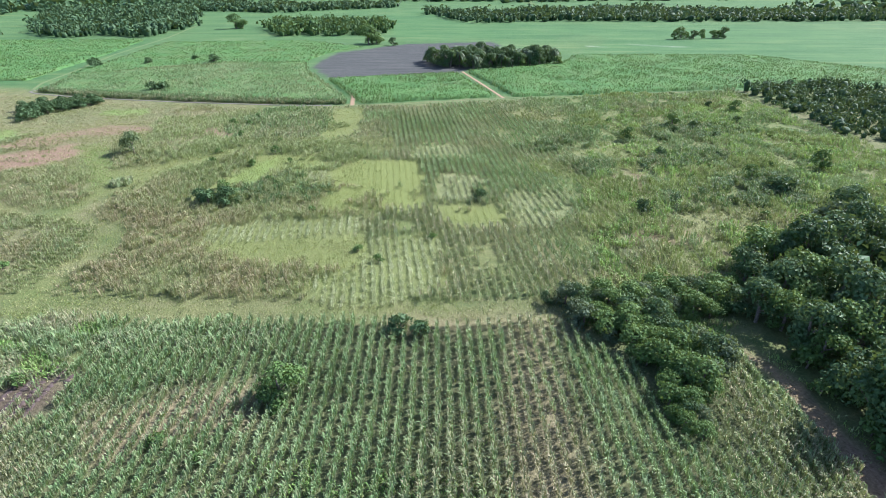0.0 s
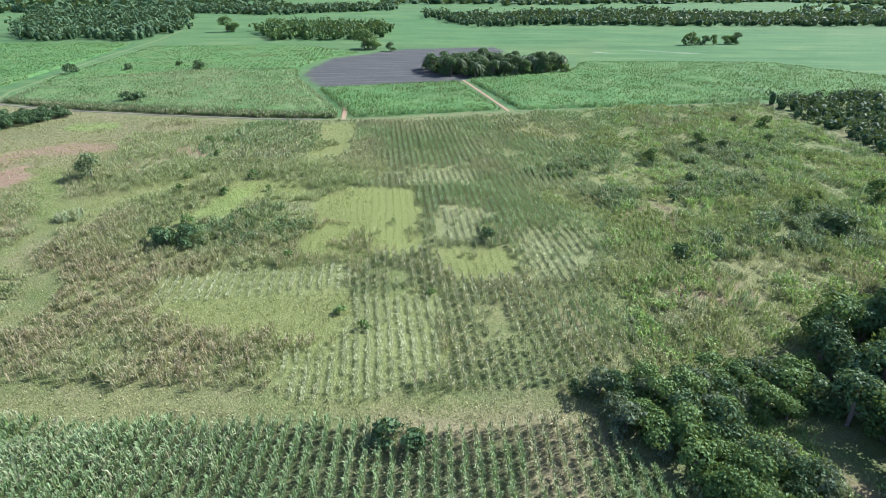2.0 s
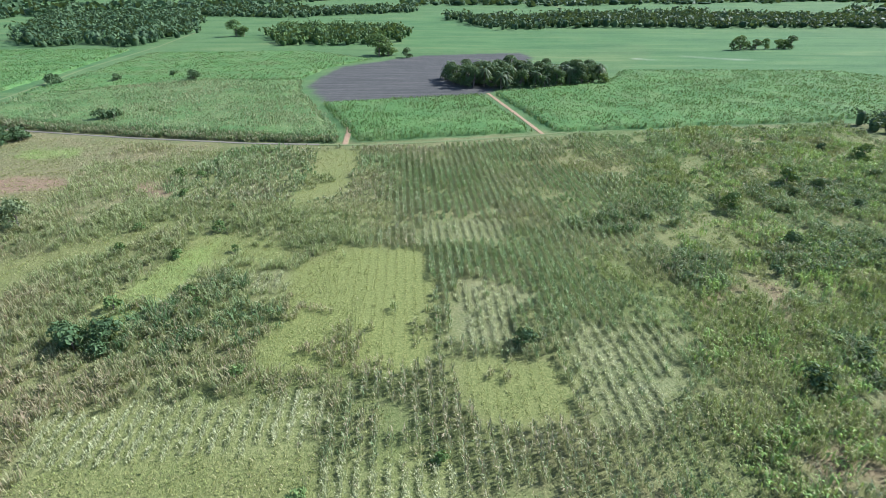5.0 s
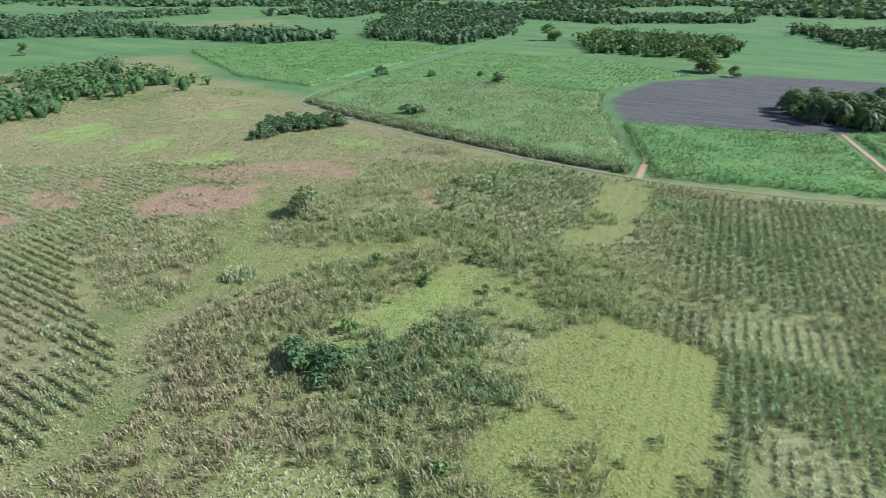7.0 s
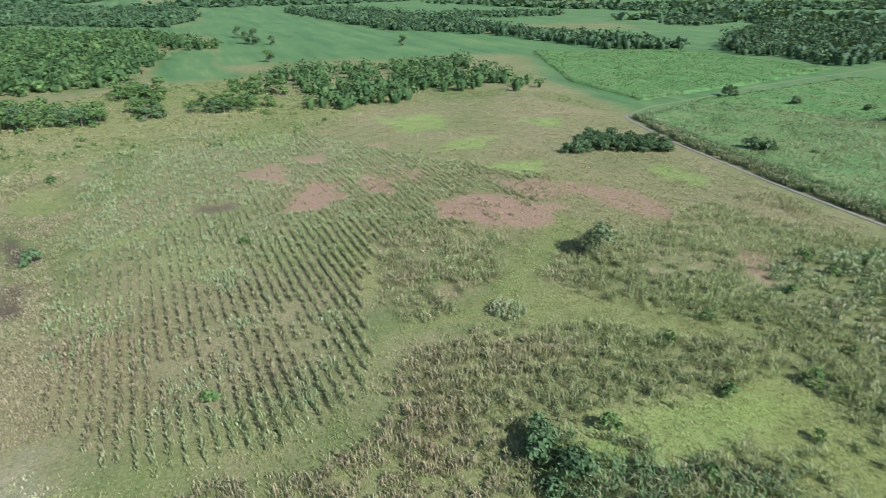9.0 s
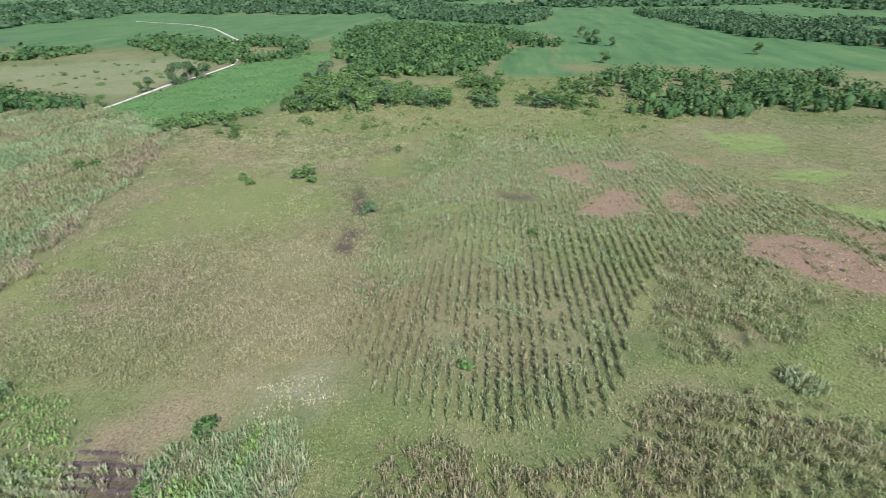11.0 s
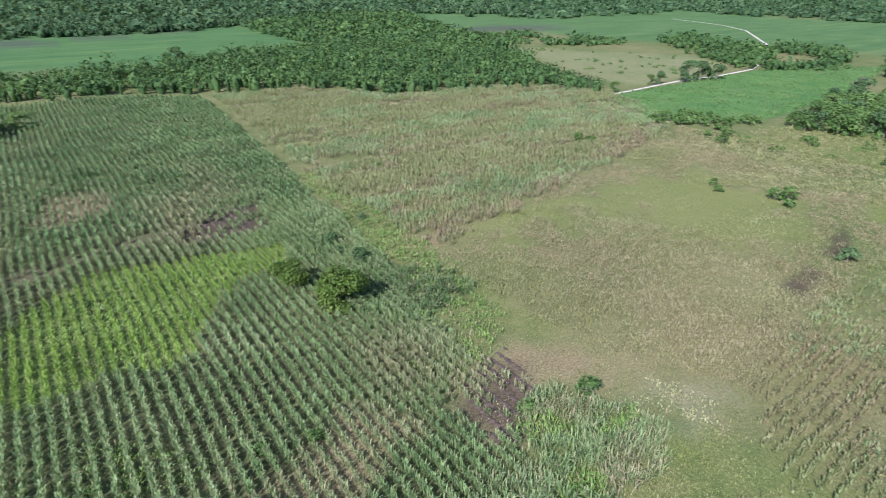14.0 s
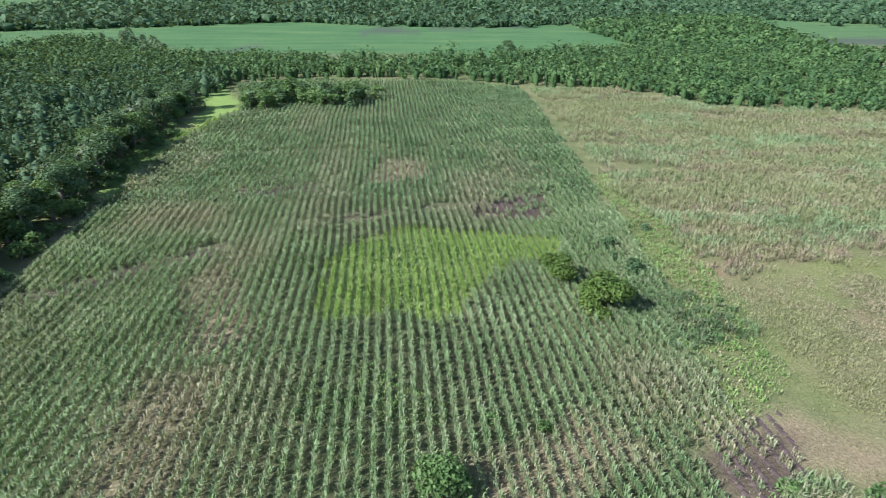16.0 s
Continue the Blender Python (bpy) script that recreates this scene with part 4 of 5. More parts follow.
x, y = scattered([(-176, -24), (-148, 38), (-176, 62), (-186, 30), (-186, -4)], 0.9, 3.0, 79)
crop("dry_grass", x, y, rng.uniform(0.4, 0.9, len(x)), 10, 0.11, 0.9, np.clip(0.4 + (vnoise(x, y, 9.0, 78) - 0.5) * 1.2, 0, 1), PALE, "dry grass running up to the plain", 0.5)

# pasture in the north-west
PASTURE = [(-100, 116), (-122, 100), (-150, 140), (-184, 120), (-215, 150), (-215, 215), (-165, 221), (-98, 203), (-64, 197), (-66, 160), (-86, 150), (-76, 120)]
x, y = scattered(PASTURE, 0.7, 3.0, 8)
lush, soil = ground_share(("lush", "weedy"), x, y), ground_share(("soil", "dark"), x, y)
alive = rng.uniform(0, 1, len(x)) > soil * 0.8 + (lush > 0.5) * 0.3
rough_cane = (x > -92) & (vnoise(x, y, 9.0, 71) > 0.34) & (lush < 0.5)
k = alive & rough_cane
crop("rough_cane", *thin(k, x, y), rng.uniform(0.9, 1.7, k.sum()), 12, 0.10, 0.75, np.clip(0.30 + (vnoise(x, y, 14.0, 72)[k] - 0.5) * 0.8, 0.05, 0.9), OLD_CANE, "rough clumps of cane at the pasture's edge", 0.5)
rx, ry = scattered([(-107, 112), (-98, 110), (-88, 107), (-78, 105), (-77, 112), (-82, 122), (-96, 134), (-109, 126)], 0.9, 2.0, 77)
some = vnoise(rx, ry, 4.0, 76) > 0.33
rx, ry = thin(some, rx, ry)
crop("rough_cane", rx, ry, rng.uniform(0.8, 1.5, len(rx)), 16, 0.095, 0.75, np.clip(rng.normal(0.4, 0.25, len(rx)), 0, 1), OLD_CANE, "grey-green patch of rough cane before the red soil", 0.45)
k = alive & ~rough_cane & (lush > 0.5)
crop("pasture_grass", *thin(k, x, y), rng.uniform(0.15, 0.45, k.sum()), 9, 0.12, 1.0, np.zeros(k.sum()), LUSH, "fresh green regrowth in the pasture", 0.6)
k = alive & ~rough_cane & (lush <= 0.5)
crop("pasture_grass", *thin(k, x, y), rng.uniform(0.2, 0.55, k.sum()), 6, 0.14, 1.1, np.clip(0.5 - 0.5 * (lush > 0.5)[k] + (vnoise(x, y, 12.0, 73)[k] - 0.5) * 1.4, 0.0, 1), GRASS, "short dry pasture grass", 0.5)

x, y = scattered([(-215, 215), (-215, 150), (-184, 120), (-180, 62), (-178, 0), (-206, 3), (-250, 30), (-285, 60), (-300, 124), (-250, 135), (-218, 230), (-166, 226)], 0.4, 3.0, 9)
crop("plain_grass", x, y, rng.uniform(0.3, 0.9, len(x)), 7, 0.16, 0.9, np.clip(0.22 + (vnoise(x, y, 18.0, 75) - 0.5) * 1.3, 0, 1), GRASS, "tall wild grass on the western plain", 0.7)

# dense cane farther off
def far_field(outline, spacing, height, dry_share, seed, label, inset=1.0, leaf=FAR_CANE):
    """A closed stand of cane: a lumpy canopy with steep sides, and leaf tips standing out of it."""
    o = np.array(outline, float)
    step = 1.3
    a, b = np.arange(o[:, 0].min() - 3, o[:, 0].max() + 3, step), np.arange(o[:, 1].min() - 3, o[:, 1].max() + 3, step)
    A, B = np.meshgrid(a, b)
    A, B = A.ravel(), B.ravel()
    inn = ragged(outline, A, B, 0.35, seed)
    if inset:
        inn &= near_line(outline + outline[:1], A, B) > inset
    lump = vnoise(A, B, 2.6, seed + 2) * 0.35 + vnoise(A, B, 9.0, seed + 3) * 0.25 + vnoise(A, B, 1.3, seed + 4) * 0.2
    H = np.where(inn, height * (0.42 + 0.50 * lump), -0.3)
    m = len(a)
    q = (np.arange(len(b) - 1)[:, None] * m + np.arange(m - 1)[None]).ravel()
    some = inn[q] | inn[q + 1] | inn[q + m] | inn[q + m + 1]
    q = q[some]
    T = np.concatenate([np.stack([q, q + 1, q + m + 1], 1), np.stack([q, q + m + 1, q + m], 1)])
    used, T = np.unique(T, return_inverse=True)
    px, py = row_places(outline, -6.0 + seed % 3, spacing, spacing * 0.7, 0.3, 0.4, seed)
    h = height * (0.85 + 0.4 * vnoise(px, py, 5.0, seed))
    dry = np.clip(dry_share + (vnoise(px, py, 20.0, seed + 1) - 0.5) * 0.5, 0, 1)
    leaves = tuft_mesh("leaves", px, py, h, 10, 0.078 * spacing, 0.6, dry, 0.24 * spacing)
    n = len(leaves.vertices)
    co, tri, mix = np.empty(n * 3, np.float32), np.empty(len(leaves.loops), np.int32), np.empty(n, np.float32)
    leaves.vertices.foreach_get("co", co)
    leaves.loops.foreach_get("vertex_index", tri)
    leaves.attributes["dry"].data.foreach_get("value", mix)
    bpy.data.meshes.remove(leaves)
    V = np.concatenate([co.reshape(-1, 3), np.stack([A, B, H], 1)[used]])
    mixes = np.concatenate([mix, np.clip(dry_share * 0.8 + (vnoise(A[used], B[used], 6.0, seed + 6) - 0.5) * 0.4, 0, 1)])
    ob = new("dense_cane", mesh_of("dense_cane", V, np.concatenate([tri.reshape(-1, 3), T.reshape(-1, 3) + n]), [("dry", mixes)]))
    ob.data.materials.append(leaf)
    ob.data.materials.append(CANOPY)
    under = np.zeros(len(ob.data.polygons), np.int32)
    under[len(tri) // 3:] = 1
    ob.data.polygons.foreach_set("material_index", under)
    tagged(ob, label, "crop", kind="stuff")


far_field([(-160, 226), (-36, 205.5), (-37, 214), (-64, 275), (-70, 299), (-112, 298), (-168, 262)], 1.5, 1.9, 0.26, 81, "dense half-dry sugar cane block along the lane", 1.8, DEEP)
x, y = scattered([(-162, 226.5), (-133, 217), (-96, 209.6), (-66, 206), (-36, 204.8), (-36, 209), (-64, 210.5), (-95, 214), (-132, 221.5), (-160, 230.5)], 1.8, 0.4, 80)
crop("cane_edge", x, y, rng.uniform(1.1, 2.0, len(x)), 20, 0.13, 0.5, np.clip(rng.normal(0.25, 0.25, len(x)), 0, 1), RANK, "dark leafy edge of the cane block along the lane", 0.35)
far_field([(-30, 206), (-51, 254), (6, 271), (20, 218)], 1.5, 1.6, 0.02, 82, "dense bright green sugar cane")
far_field([(27, 218), (11, 275), (60, 298), (75, 330), (170, 330), (230, 260), (160, 246), (110, 233)], 2.0, 1.6, 0.03, 83, "wide green sugar cane field")
far_field([(-203, -61), (-320, -60), (-395, -27), (-274, -5), (-210, -4), (-184, -27)], 2.2, 1.2, 0.0, 84, "green sugar cane beside the chalk road")
far_field([(-172, 265), (-112, 300), (-72, 303), (-67, 337), (-50, 366), (-93, 396), (-180, 386)], 2.6, 1.3, 0.08, 85, "green cane with weeds in it")
far_field([(-182, 250), (-230, 252), (-330, 300), (-300, 392), (-202, 402), (-190, 329)], 2.6, 1.5, 0.0, 86, "dark green dense sugar cane")

# weeds along the west edge of the south field
x, y = scattered([(-47, 46), (-52, 30), (-57, 10), (-60, -15), (-63, -40), (-67, -40), (-67, 10), (-62, 36), (-56, 42)], 1.3, 1.2, 91)
crop("weeds", x, y, rng.uniform(0.3, 0.95, len(x)), 9, 0.11, 0.9, np.clip(rng.normal(0.15, 0.2, len(x)), 0, 1), LUSH, "green weeds along the edge of the cane", 0.35)
x, y = scattered([(38, 60), (44, 58), (46, 36), (45, 0), (48, -60), (51, -100), (46, -100), (43, -50), (41, 0), (41, 40)], 0.9, 1.2, 92)
x, y = thin(ground_share(("soil",), x, y) < 0.5, x, y)
crop("weeds", x, y, rng.uniform(0.3, 0.9, len(x)), 8, 0.12, 0.9, np.clip(rng.normal(0.2, 0.25, len(x)), 0, 1), LUSH, "green weeds along the forest edge", 0.35)
x, y = scattered([(-71.5, 121), (-73, 123.5), (-75.5, 123), (-76.5, 120.5), (-74, 118.5)], 2.2, 0.4, 93)
crop("cane_clump", x, y, rng.uniform(1.2, 2.0, len(x)), 14, 0.11, 0.6, np.full(len(x), 0.4), CANE, "lone clump of half-dry cane on the grass", 0.3)

x, y = scattered([(31.5, 62.5), (36, 57), (39.5, 62), (42, 66), (39, 66), (32.5, 68)], 2.0, 0.8, 85)
crop("weeds", x, y, rng.uniform(0.4, 1.2, len(x)), 14, 0.085, 0.8, np.clip(rng.normal(0.15, 0.2, len(x)), 0, 1), LUSH, "tall green weeds between the thicket and the forest", 0.35)

x, y = scattered([(-52, 10), (-64, 20), (-64, 27), (-52, 30), (-46, 23)], 1.8, 1.5, 90)
crop("rank_weeds", x, y, rng.uniform(0.5, 1.4, len(x)), 20, 0.09, 0.85, np.clip(rng.normal(0.08, 0.1, len(x)), 0, 1), RANK, "dark green weeds behind the bushes", 0.4)

# grass and weeds between everything
x, y = scattered([(-165, 58), (-120, 40), (-66, -30), (-50, -20), (45, -20), (44, 60), (62, 92), (90, 112), (104, 145), (100, 196), (20, 206), (-60, 200), (-130, 205), (-150, 160), (-170, 100)], 0.62, 3.0, 94)
bare = ground_share(("soil", "dark"), x, y)
keep = (rng.uniform(0, 1, len(x)) > bare * 0.9) & ((ground_share(("lush", "weedy"), x, y, 0.62) < 0.5) | (y < 104))
x, y = thin(keep, x, y)
pale = ground_share(("straw",), x, y, 0.3)
crop("grass", x, y, rng.uniform(0.15, 0.5, len(x)) , 6, 0.085, 1.0, np.clip(0.15 + pale * 0.6 + (vnoise(x, y, 13.0, 95) - 0.5) * 0.7, 0, 1), GRASS, "wild grass and weeds between the crops", 0.45)

x, y = scattered([(-66, 65.5), (-30, 65.5), (21, 66), (21, 72.5), (-30, 73), (-62, 74)], 4.0, 1.0, 89)
crop("grass", x, y, rng.uniform(0.12, 0.4, len(x)), 5, 0.07, 1.0, np.clip(0.25 + (vnoise(x, y, 6.0, 88) - 0.5) * 1.1, 0, 1), GRASS, "short worn grass of the field track", 0.3)
x, y = scattered([(-62, 76), (-14, 74), (-8, 100), (-20, 142), (-60, 150), (-104, 155), (-100, 128), (-76, 104)], 1.4, 2.0, 87)
x, y = thin(ground_share(("soil", "dark"), x, y) < 0.4, x, y)
crop("grass", x, y, rng.uniform(0.15, 0.5, len(x)), 4, 0.085, 1.0, np.clip(0.12 + (vnoise(x, y, 9.0, 86) - 0.5) * 0.7, 0, 1), GRASS, "yellow-green wild grass round the cane clumps", 0.4)

# thin regrowth in rows over the red soil
x, y = row_places([(-146, 120), (-138, 145), (-121, 166), (-104, 178), (-88, 181), (-86, 166), (-95, 138), (-108, 122), (-126, 98), (-150, 96)], 87.0, 1.6, 0.5, 0.06, 2.0, 197)
bare = ground_share(("soil",), x, y)
k = rng.uniform(0, 1, len(x)) < np.clip(0.15 + 0.9 * vnoise(x, y, 9.0, 198), 0, 1) * np.where(bare > 0.5, 0.35, 0.9)
x, y = thin(k, x, y)
crop("stubble_rows", x, y, rng.uniform(0.2, 0.5, len(x)), 11, 0.06, 0.8, np.clip(rng.normal(0.15, 0.2, len(x)), 0, 1), YELLOW, "thin yellow-green regrowth in rows over red soil", 0.14, 1.0, 87.0, 0.28)

# bleached stalks on the pale spot, whose glow is in the ground colour
x, y = scattered([(-61, 59), (-66, 67), (-71, 64), (-68, 57)], 0.9, 1.5, 96)
crop("dry_grass", x, y, rng.uniform(0.2, 0.6, len(x)), 9, 0.12, 1.1, np.full(len(x), 0.5), WHITE, "bleached stalks lying on a pale spot of painted glow", 0.4)


def furrows(outline, angle, spacing, seed, label):
    """Low ridges of turned soil along the rows."""
    px, py = row_places(outline, angle, spacing, 0.5, 0.0, 0.5, seed)
    n = len(px)
    c, s = math.cos(radians(angle)), math.sin(radians(angle))
    w, h = rng.uniform(0.34, 0.52, n), rng.uniform(0.10, 0.24, n)
    L = rng.uniform(0.35, 0.6, n)
    pts = [(-1, 0, 0), (1, 0, 0), (0, 0.7, 1), (0, -0.7, 1), (0, 1, 0), (0, -1, 0)]
    V = np.stack([np.stack([px + c * w * a + s * L * b, py - s * w * a + c * L * b, h * z - 0.02], 1) for a, b, z in pts], 1)
    T = (np.arange(n)[:, None, None] * 6 + np.array([(0, 3, 2), (1, 2, 3), (0, 2, 4), (1, 4, 2), (0, 5, 3), (1, 3, 5)])[None]).reshape(-1, 3)
    ob = new("soil_ridges", mesh_of("soil_ridges", V.reshape(-1, 3), T))
    ob.data.materials.append(RIDGE)
    tagged(ob, label, "soil", kind="stuff")


RIDGE = lane_material("turned_soil", (0.045, 0.035, 0.031), (0.115, 0.088, 0.077), (0.1, 0.08, 0.07))
furrows([(-57, 42), (-54, 51), (-49, 57), (-45, 55), (-47, 46)], -1.0, 1.45, 97, "low ridges of bare turned soil")
furrows([(-32, -24), (-46, -28), (-43, -14), (-32, -16)], -1.0, 1.45, 98, "ridges of bare soil between cane rows")

# rank growth in the east of the north field
x, y = scattered([(24, 75), (36, 77), (47, 80), (72, 98), (92, 104), (120, 114), (129, 138), (118, 150), (114, 190), (114, 226), (60, 214), (50, 170), (34, 130), (28, 100)], 0.42, 2.0, 99)
k = vnoise(x, y, 8.0, 38) * 0.6 + vnoise(x, y, 3.0, 39) * 0.4 > 0.52
x, y = thin(k, x, y)
crop("rank_weeds", x, y, rng.uniform(0.7, 2.0, len(x)), 16, 0.14, 0.8, np.clip(rng.normal(0.06, 0.12, len(x)), 0, 1), LUSH, "rank green weeds overrunning the cane", 0.5)

# ---- trees ----
def part(name, mesh, material, parent, label=""):
    ob = new(name, mesh)
    ob.data.materials.append(material)
    ob.parent = parent
    if label:
        ob["label"] = label
    return ob


def leaf_cards(centres, normals, size, loose=0.55):
    """Folded leaf sprays: two triangles each, at the places, facing about the given way."""
    n = len(centres)
    tilt = normals + rng.normal(0, loose, (n, 3))
    tilt /= np.linalg.norm(tilt, axis=1)[:, None] + 1e-9
    u = np.cross(tilt, rng.normal(0, 1, (n, 3)))
    u /= np.linalg.norm(u, axis=1)[:, None] + 1e-9
    v = np.cross(tilt, u)
    s = (size * rng.uniform(0.6, 1.4, n))[:, None]
    V = np.stack([centres - u * s, centres + v * s * 0.6 + tilt * s * 0.25, centres + u * s, centres - v * s * 0.6 + tilt * s * 0.25], 1)
    k = np.arange(n)[:, None] * 4
    return V.reshape(-1, 3), np.stack([k + [0, 1, 2], k + [0, 2, 3]], 1).reshape(-1, 3)


def tube(path, radii, sides=7):
    """A tapered limb along a line."""
    path, V, T = np.array(path, float), [], []
    for k, (p, r) in enumerate(zip(path, radii)):
        way = path[min(k + 1, len(path) - 1)] - path[max(k - 1, 0)]
        way /= np.linalg.norm(way)
        a = np.cross(way, (0.3, 0.9, 0.1))
        a /= np.linalg.norm(a)
        b = np.cross(way, a)
        V += [p + r * (a * math.cos(2 * math.pi * j / sides) + b * math.sin(2 * math.pi * j / sides)) for j in range(sides)]
    for k in range(len(path) - 1):
        for j in range(sides):
            i, n = k * sides + j, k * sides + (j + 1) % sides
            T += [(i, n, n + sides), (i, n + sides, i + sides)]
    return np.array(V), np.array(T)


def joined(pieces):
    V, T, at = [], [], 0
    for v, t in pieces:
        V.append(v)
        T.append(t + at)
        at += len(v)
    return np.concatenate(V), np.concatenate(T)


def lobes_of(height, radius, count, low=0.35):
    """The crown's rounded masses: centres and radii."""
    out = [(np.array([0, 0, height * 0.72]), radius * 0.62)]
    for k in range(count):
        a = 2.4 * k + rng.uniform(-0.4, 0.4)
        d = radius * rng.uniform(0.35, 0.72)
        z = height * (low + 0.1 + (0.74 - low) * ((k * 0.618 + 0.3) % 1.0))
        out.append((np.array([d * math.cos(a), d * math.sin(a), z]), radius * rng.uniform(0.28, 0.5)))
    return out


def crown_cards(lobes, per_lobe, size, floor=0.2):
    C, N = [], []
    for c, r in lobes:
        n = max(8, int(per_lobe * r * r))
        d = rng.normal(0, 1, (n, 3))
        d[:, 2] = np.where(d[:, 2] < -0.5, -d[:, 2], d[:, 2])
        d /= np.linalg.norm(d, axis=1)[:, None]
        p = c + d * r * rng.uniform(0.7, 1.12, n)[:, None] * [1, 1, 0.85]
        p[:, 2] = np.maximum(p[:, 2], floor)
        C.append(p)
        N.append(d)
    return leaf_cards(np.concatenate(C), np.concatenate(N), size)


def make_tree(name, height, radius, lobes, leaf, label, category="tree", size=0.30, density=75, low=0.35, trunk=True):
    """A tree or bush: an empty at its foot with trunk, limbs and crown."""
    tree = tagged(new(name), label, category)
    masses = lobes_of(height, radius, lobes, low)
    r0 = 0.03 * height + 0.03
    bend = rng.normal(0, 0.05 * height, 2)
    top = np.array([bend[0], bend[1], height * 0.7])
    path = [np.array([0, 0, -0.1]), np.array([bend[0] * 0.2, bend[1] * 0.2, height * 0.2]), np.array([bend[0] * 0.7, bend[1] * 0.7, height * 0.45]), top]
    part("trunk", mesh_of("trunk", *tube(path, [r0 * 1.25, r0, r0 * 0.75, r0 * 0.35])), BARK, tree)
    for c, r in masses[1:5]:
        start = path[1] + (path[2] - path[1]) * rng.uniform(0.2, 0.9)
        mid = (start + c) / 2 + [0, 0, -0.06 * height]
        part("limb", mesh_of("limb", *tube([start, mid, c], [r0 * 0.5, r0 * 0.35, r0 * 0.12], 5)), BARK, tree)
    part("crown", mesh_of("crown", *crown_cards(masses, density, size)), leaf, tree)
    return tree


def make_palm(name, height, label):
    """A feather palm: a slender trunk and a head of arching fronds."""
    palm = tagged(new(name), label, "palm")
    path = [(0, 0, -0.1), (0.15, 0, height * 0.4), (0.2, 0.1, height * 0.75)]
    part("trunk", mesh_of("trunk", *tube(path, [0.24, 0.19, 0.16])), BARK, palm)
    top = np.array(path[-1])
    for k in range(16):
        a, up = 2.4 * k, 0.9 - 0.11 * k
        d = np.array([math.cos(a), math.sin(a), 0.0])
        L = height * rng.uniform(0.42, 0.55)
        V, T = [], []
        for i in range(7):
            u = i / 6
            p = top + d * L * (u * (0.55 + 0.35 * (1 - up * 0.6))) + np.array([0, 0, L * (up * u - 0.85 * u * u)])
            w = 0.42 * math.sin(math.pi * min(1, 0.12 + 0.88 * u)) + 0.04
            s = np.array([-d[1], d[0], 0]) * w
            V += [p - s - [0, 0, w * 0.45], p, p + s - [0, 0, w * 0.45]]
        for i in range(6):
            b = i * 3
            T += [(b, b + 1, b + 4), (b, b + 4, b + 3), (b + 1, b + 2, b + 5), (b + 1, b + 5, b + 4)]
        part("frond", mesh_of("frond", np.array(V), np.array(T)), PALM_LEAF, palm)
    return palm


# one of each kind, set down by hand at its first place; the rest are copies
def kinds_of(name, heights, radii, lobes, leaf, label, category="tree", **more):
    return [make_tree(name, h, r, lobes, leaf, label, category, **more) for h, r in zip(heights, radii)]


PLACED = set()


def set_out(kinds, places, group, scale=(0.85, 1.2), squash=(0.9, 1.1)):
    """Puts the kinds at the places in turn: first the originals, then copies."""
    for n, (x, y, *own) in enumerate(places):
        k = kinds[n % len(kinds)]
        s = own[0] if own else random.uniform(*scale)
        m = pose(x, y, 0, 0, 0, random.uniform(0, 360))
        if k not in PLACED:
            ob = k
            PLACED.add(k)
            ob.scale = (s, s, s * random.uniform(*squash))
            ob.matrix_basis = m @ Matrix.Diagonal((*ob.scale, 1))
        else:
            k2 = copy_thing(k, m)
            k2.matrix_basis = m @ Matrix.Diagonal((s, s, s * random.uniform(*squash), 1))
            ob = k2
        tagged(ob, group=group)


FOREST = kinds_of("broadleaf_tree", (8.5, 7.5, 9.5, 7.0), (3.6, 3.2, 4.0, 3.4), 11, TREE_LEAF, "dense dark green broadleaf tree at the forest edge", size=0.25, density=78, low=0.0)
FOREST += kinds_of("broadleaf_tree", (7.5, 8.5), (3.2, 3.5), 11, BRIGHT_LEAF, "fresh green broadleaf tree in the forest", size=0.25, density=78, low=0.0)
FOREST += kinds_of("grey_tree", (8.0,), (3.2,), 7, GREY_LEAF, "pale grey-green tree among darker forest trees", size=0.42, density=34)
THICKET = kinds_of("shrub_tree", (4.6, 5.4, 3.8), (2.5, 2.9, 2.4), 7, BRIGHT_LEAF, "green shrubby tree in a thicket by the cane", size=0.34, density=48, low=0.0)
THICKET += kinds_of("shrub_tree", (5.0,), (2.7,), 7, TREE_LEAF, "dark shrubby tree in a thicket by the cane", size=0.34, density=48, low=0.0)
SCRUB = kinds_of("shrub_tree", (3.5, 4.1, 2.9), (2.2, 2.5, 2.0), 9, BRIGHT_LEAF, "low green shrubby tree in a thicket between the fields", size=0.19, density=125, low=0.0)
SCRUB += kinds_of("shrub_tree", (3.7,), (2.3,), 9, TREE_LEAF, "low dark shrubby tree in a thicket between the fields", size=0.19, density=125, low=0.0)
SCRUB += kinds_of("shrub_tree", (3.3,), (2.1,), 9, GREY_LEAF, "low grey-green shrubby tree in a thicket", size=0.19, density=115, low=0.0)
DOME = kinds_of("round_bush", (4.6,), (3.0,), 14, FRESH_LEAF, "broad rounded sunlit green bush at the field's edge", "bush", size=0.2, density=150, low=0.0)
BUSH = kinds_of("bush", (2.4, 1.9), (1.8, 1.5), 6, TREE_LEAF, "rounded dark green bush in the open field", "bush", size=0.24, density=105, low=0.02)
BUSH_B = kinds_of("bush", (1.5, 1.1), (1.3, 1.1), 5, BRIGHT_LEAF, "low fresh green bush among grass", "bush", size=0.2, density=110, low=0.0)
LONE = kinds_of("field_tree", (4.4,), (3.3,), 7, AIRY_LEAF, "pale spreading tree standing alone in the pasture", size=0.24, density=60, low=0.25)
PALMS = [make_palm("feather_palm", h, "feather palm with arching grey-green fronds in a grove") for h in (8.5, 7.2)]


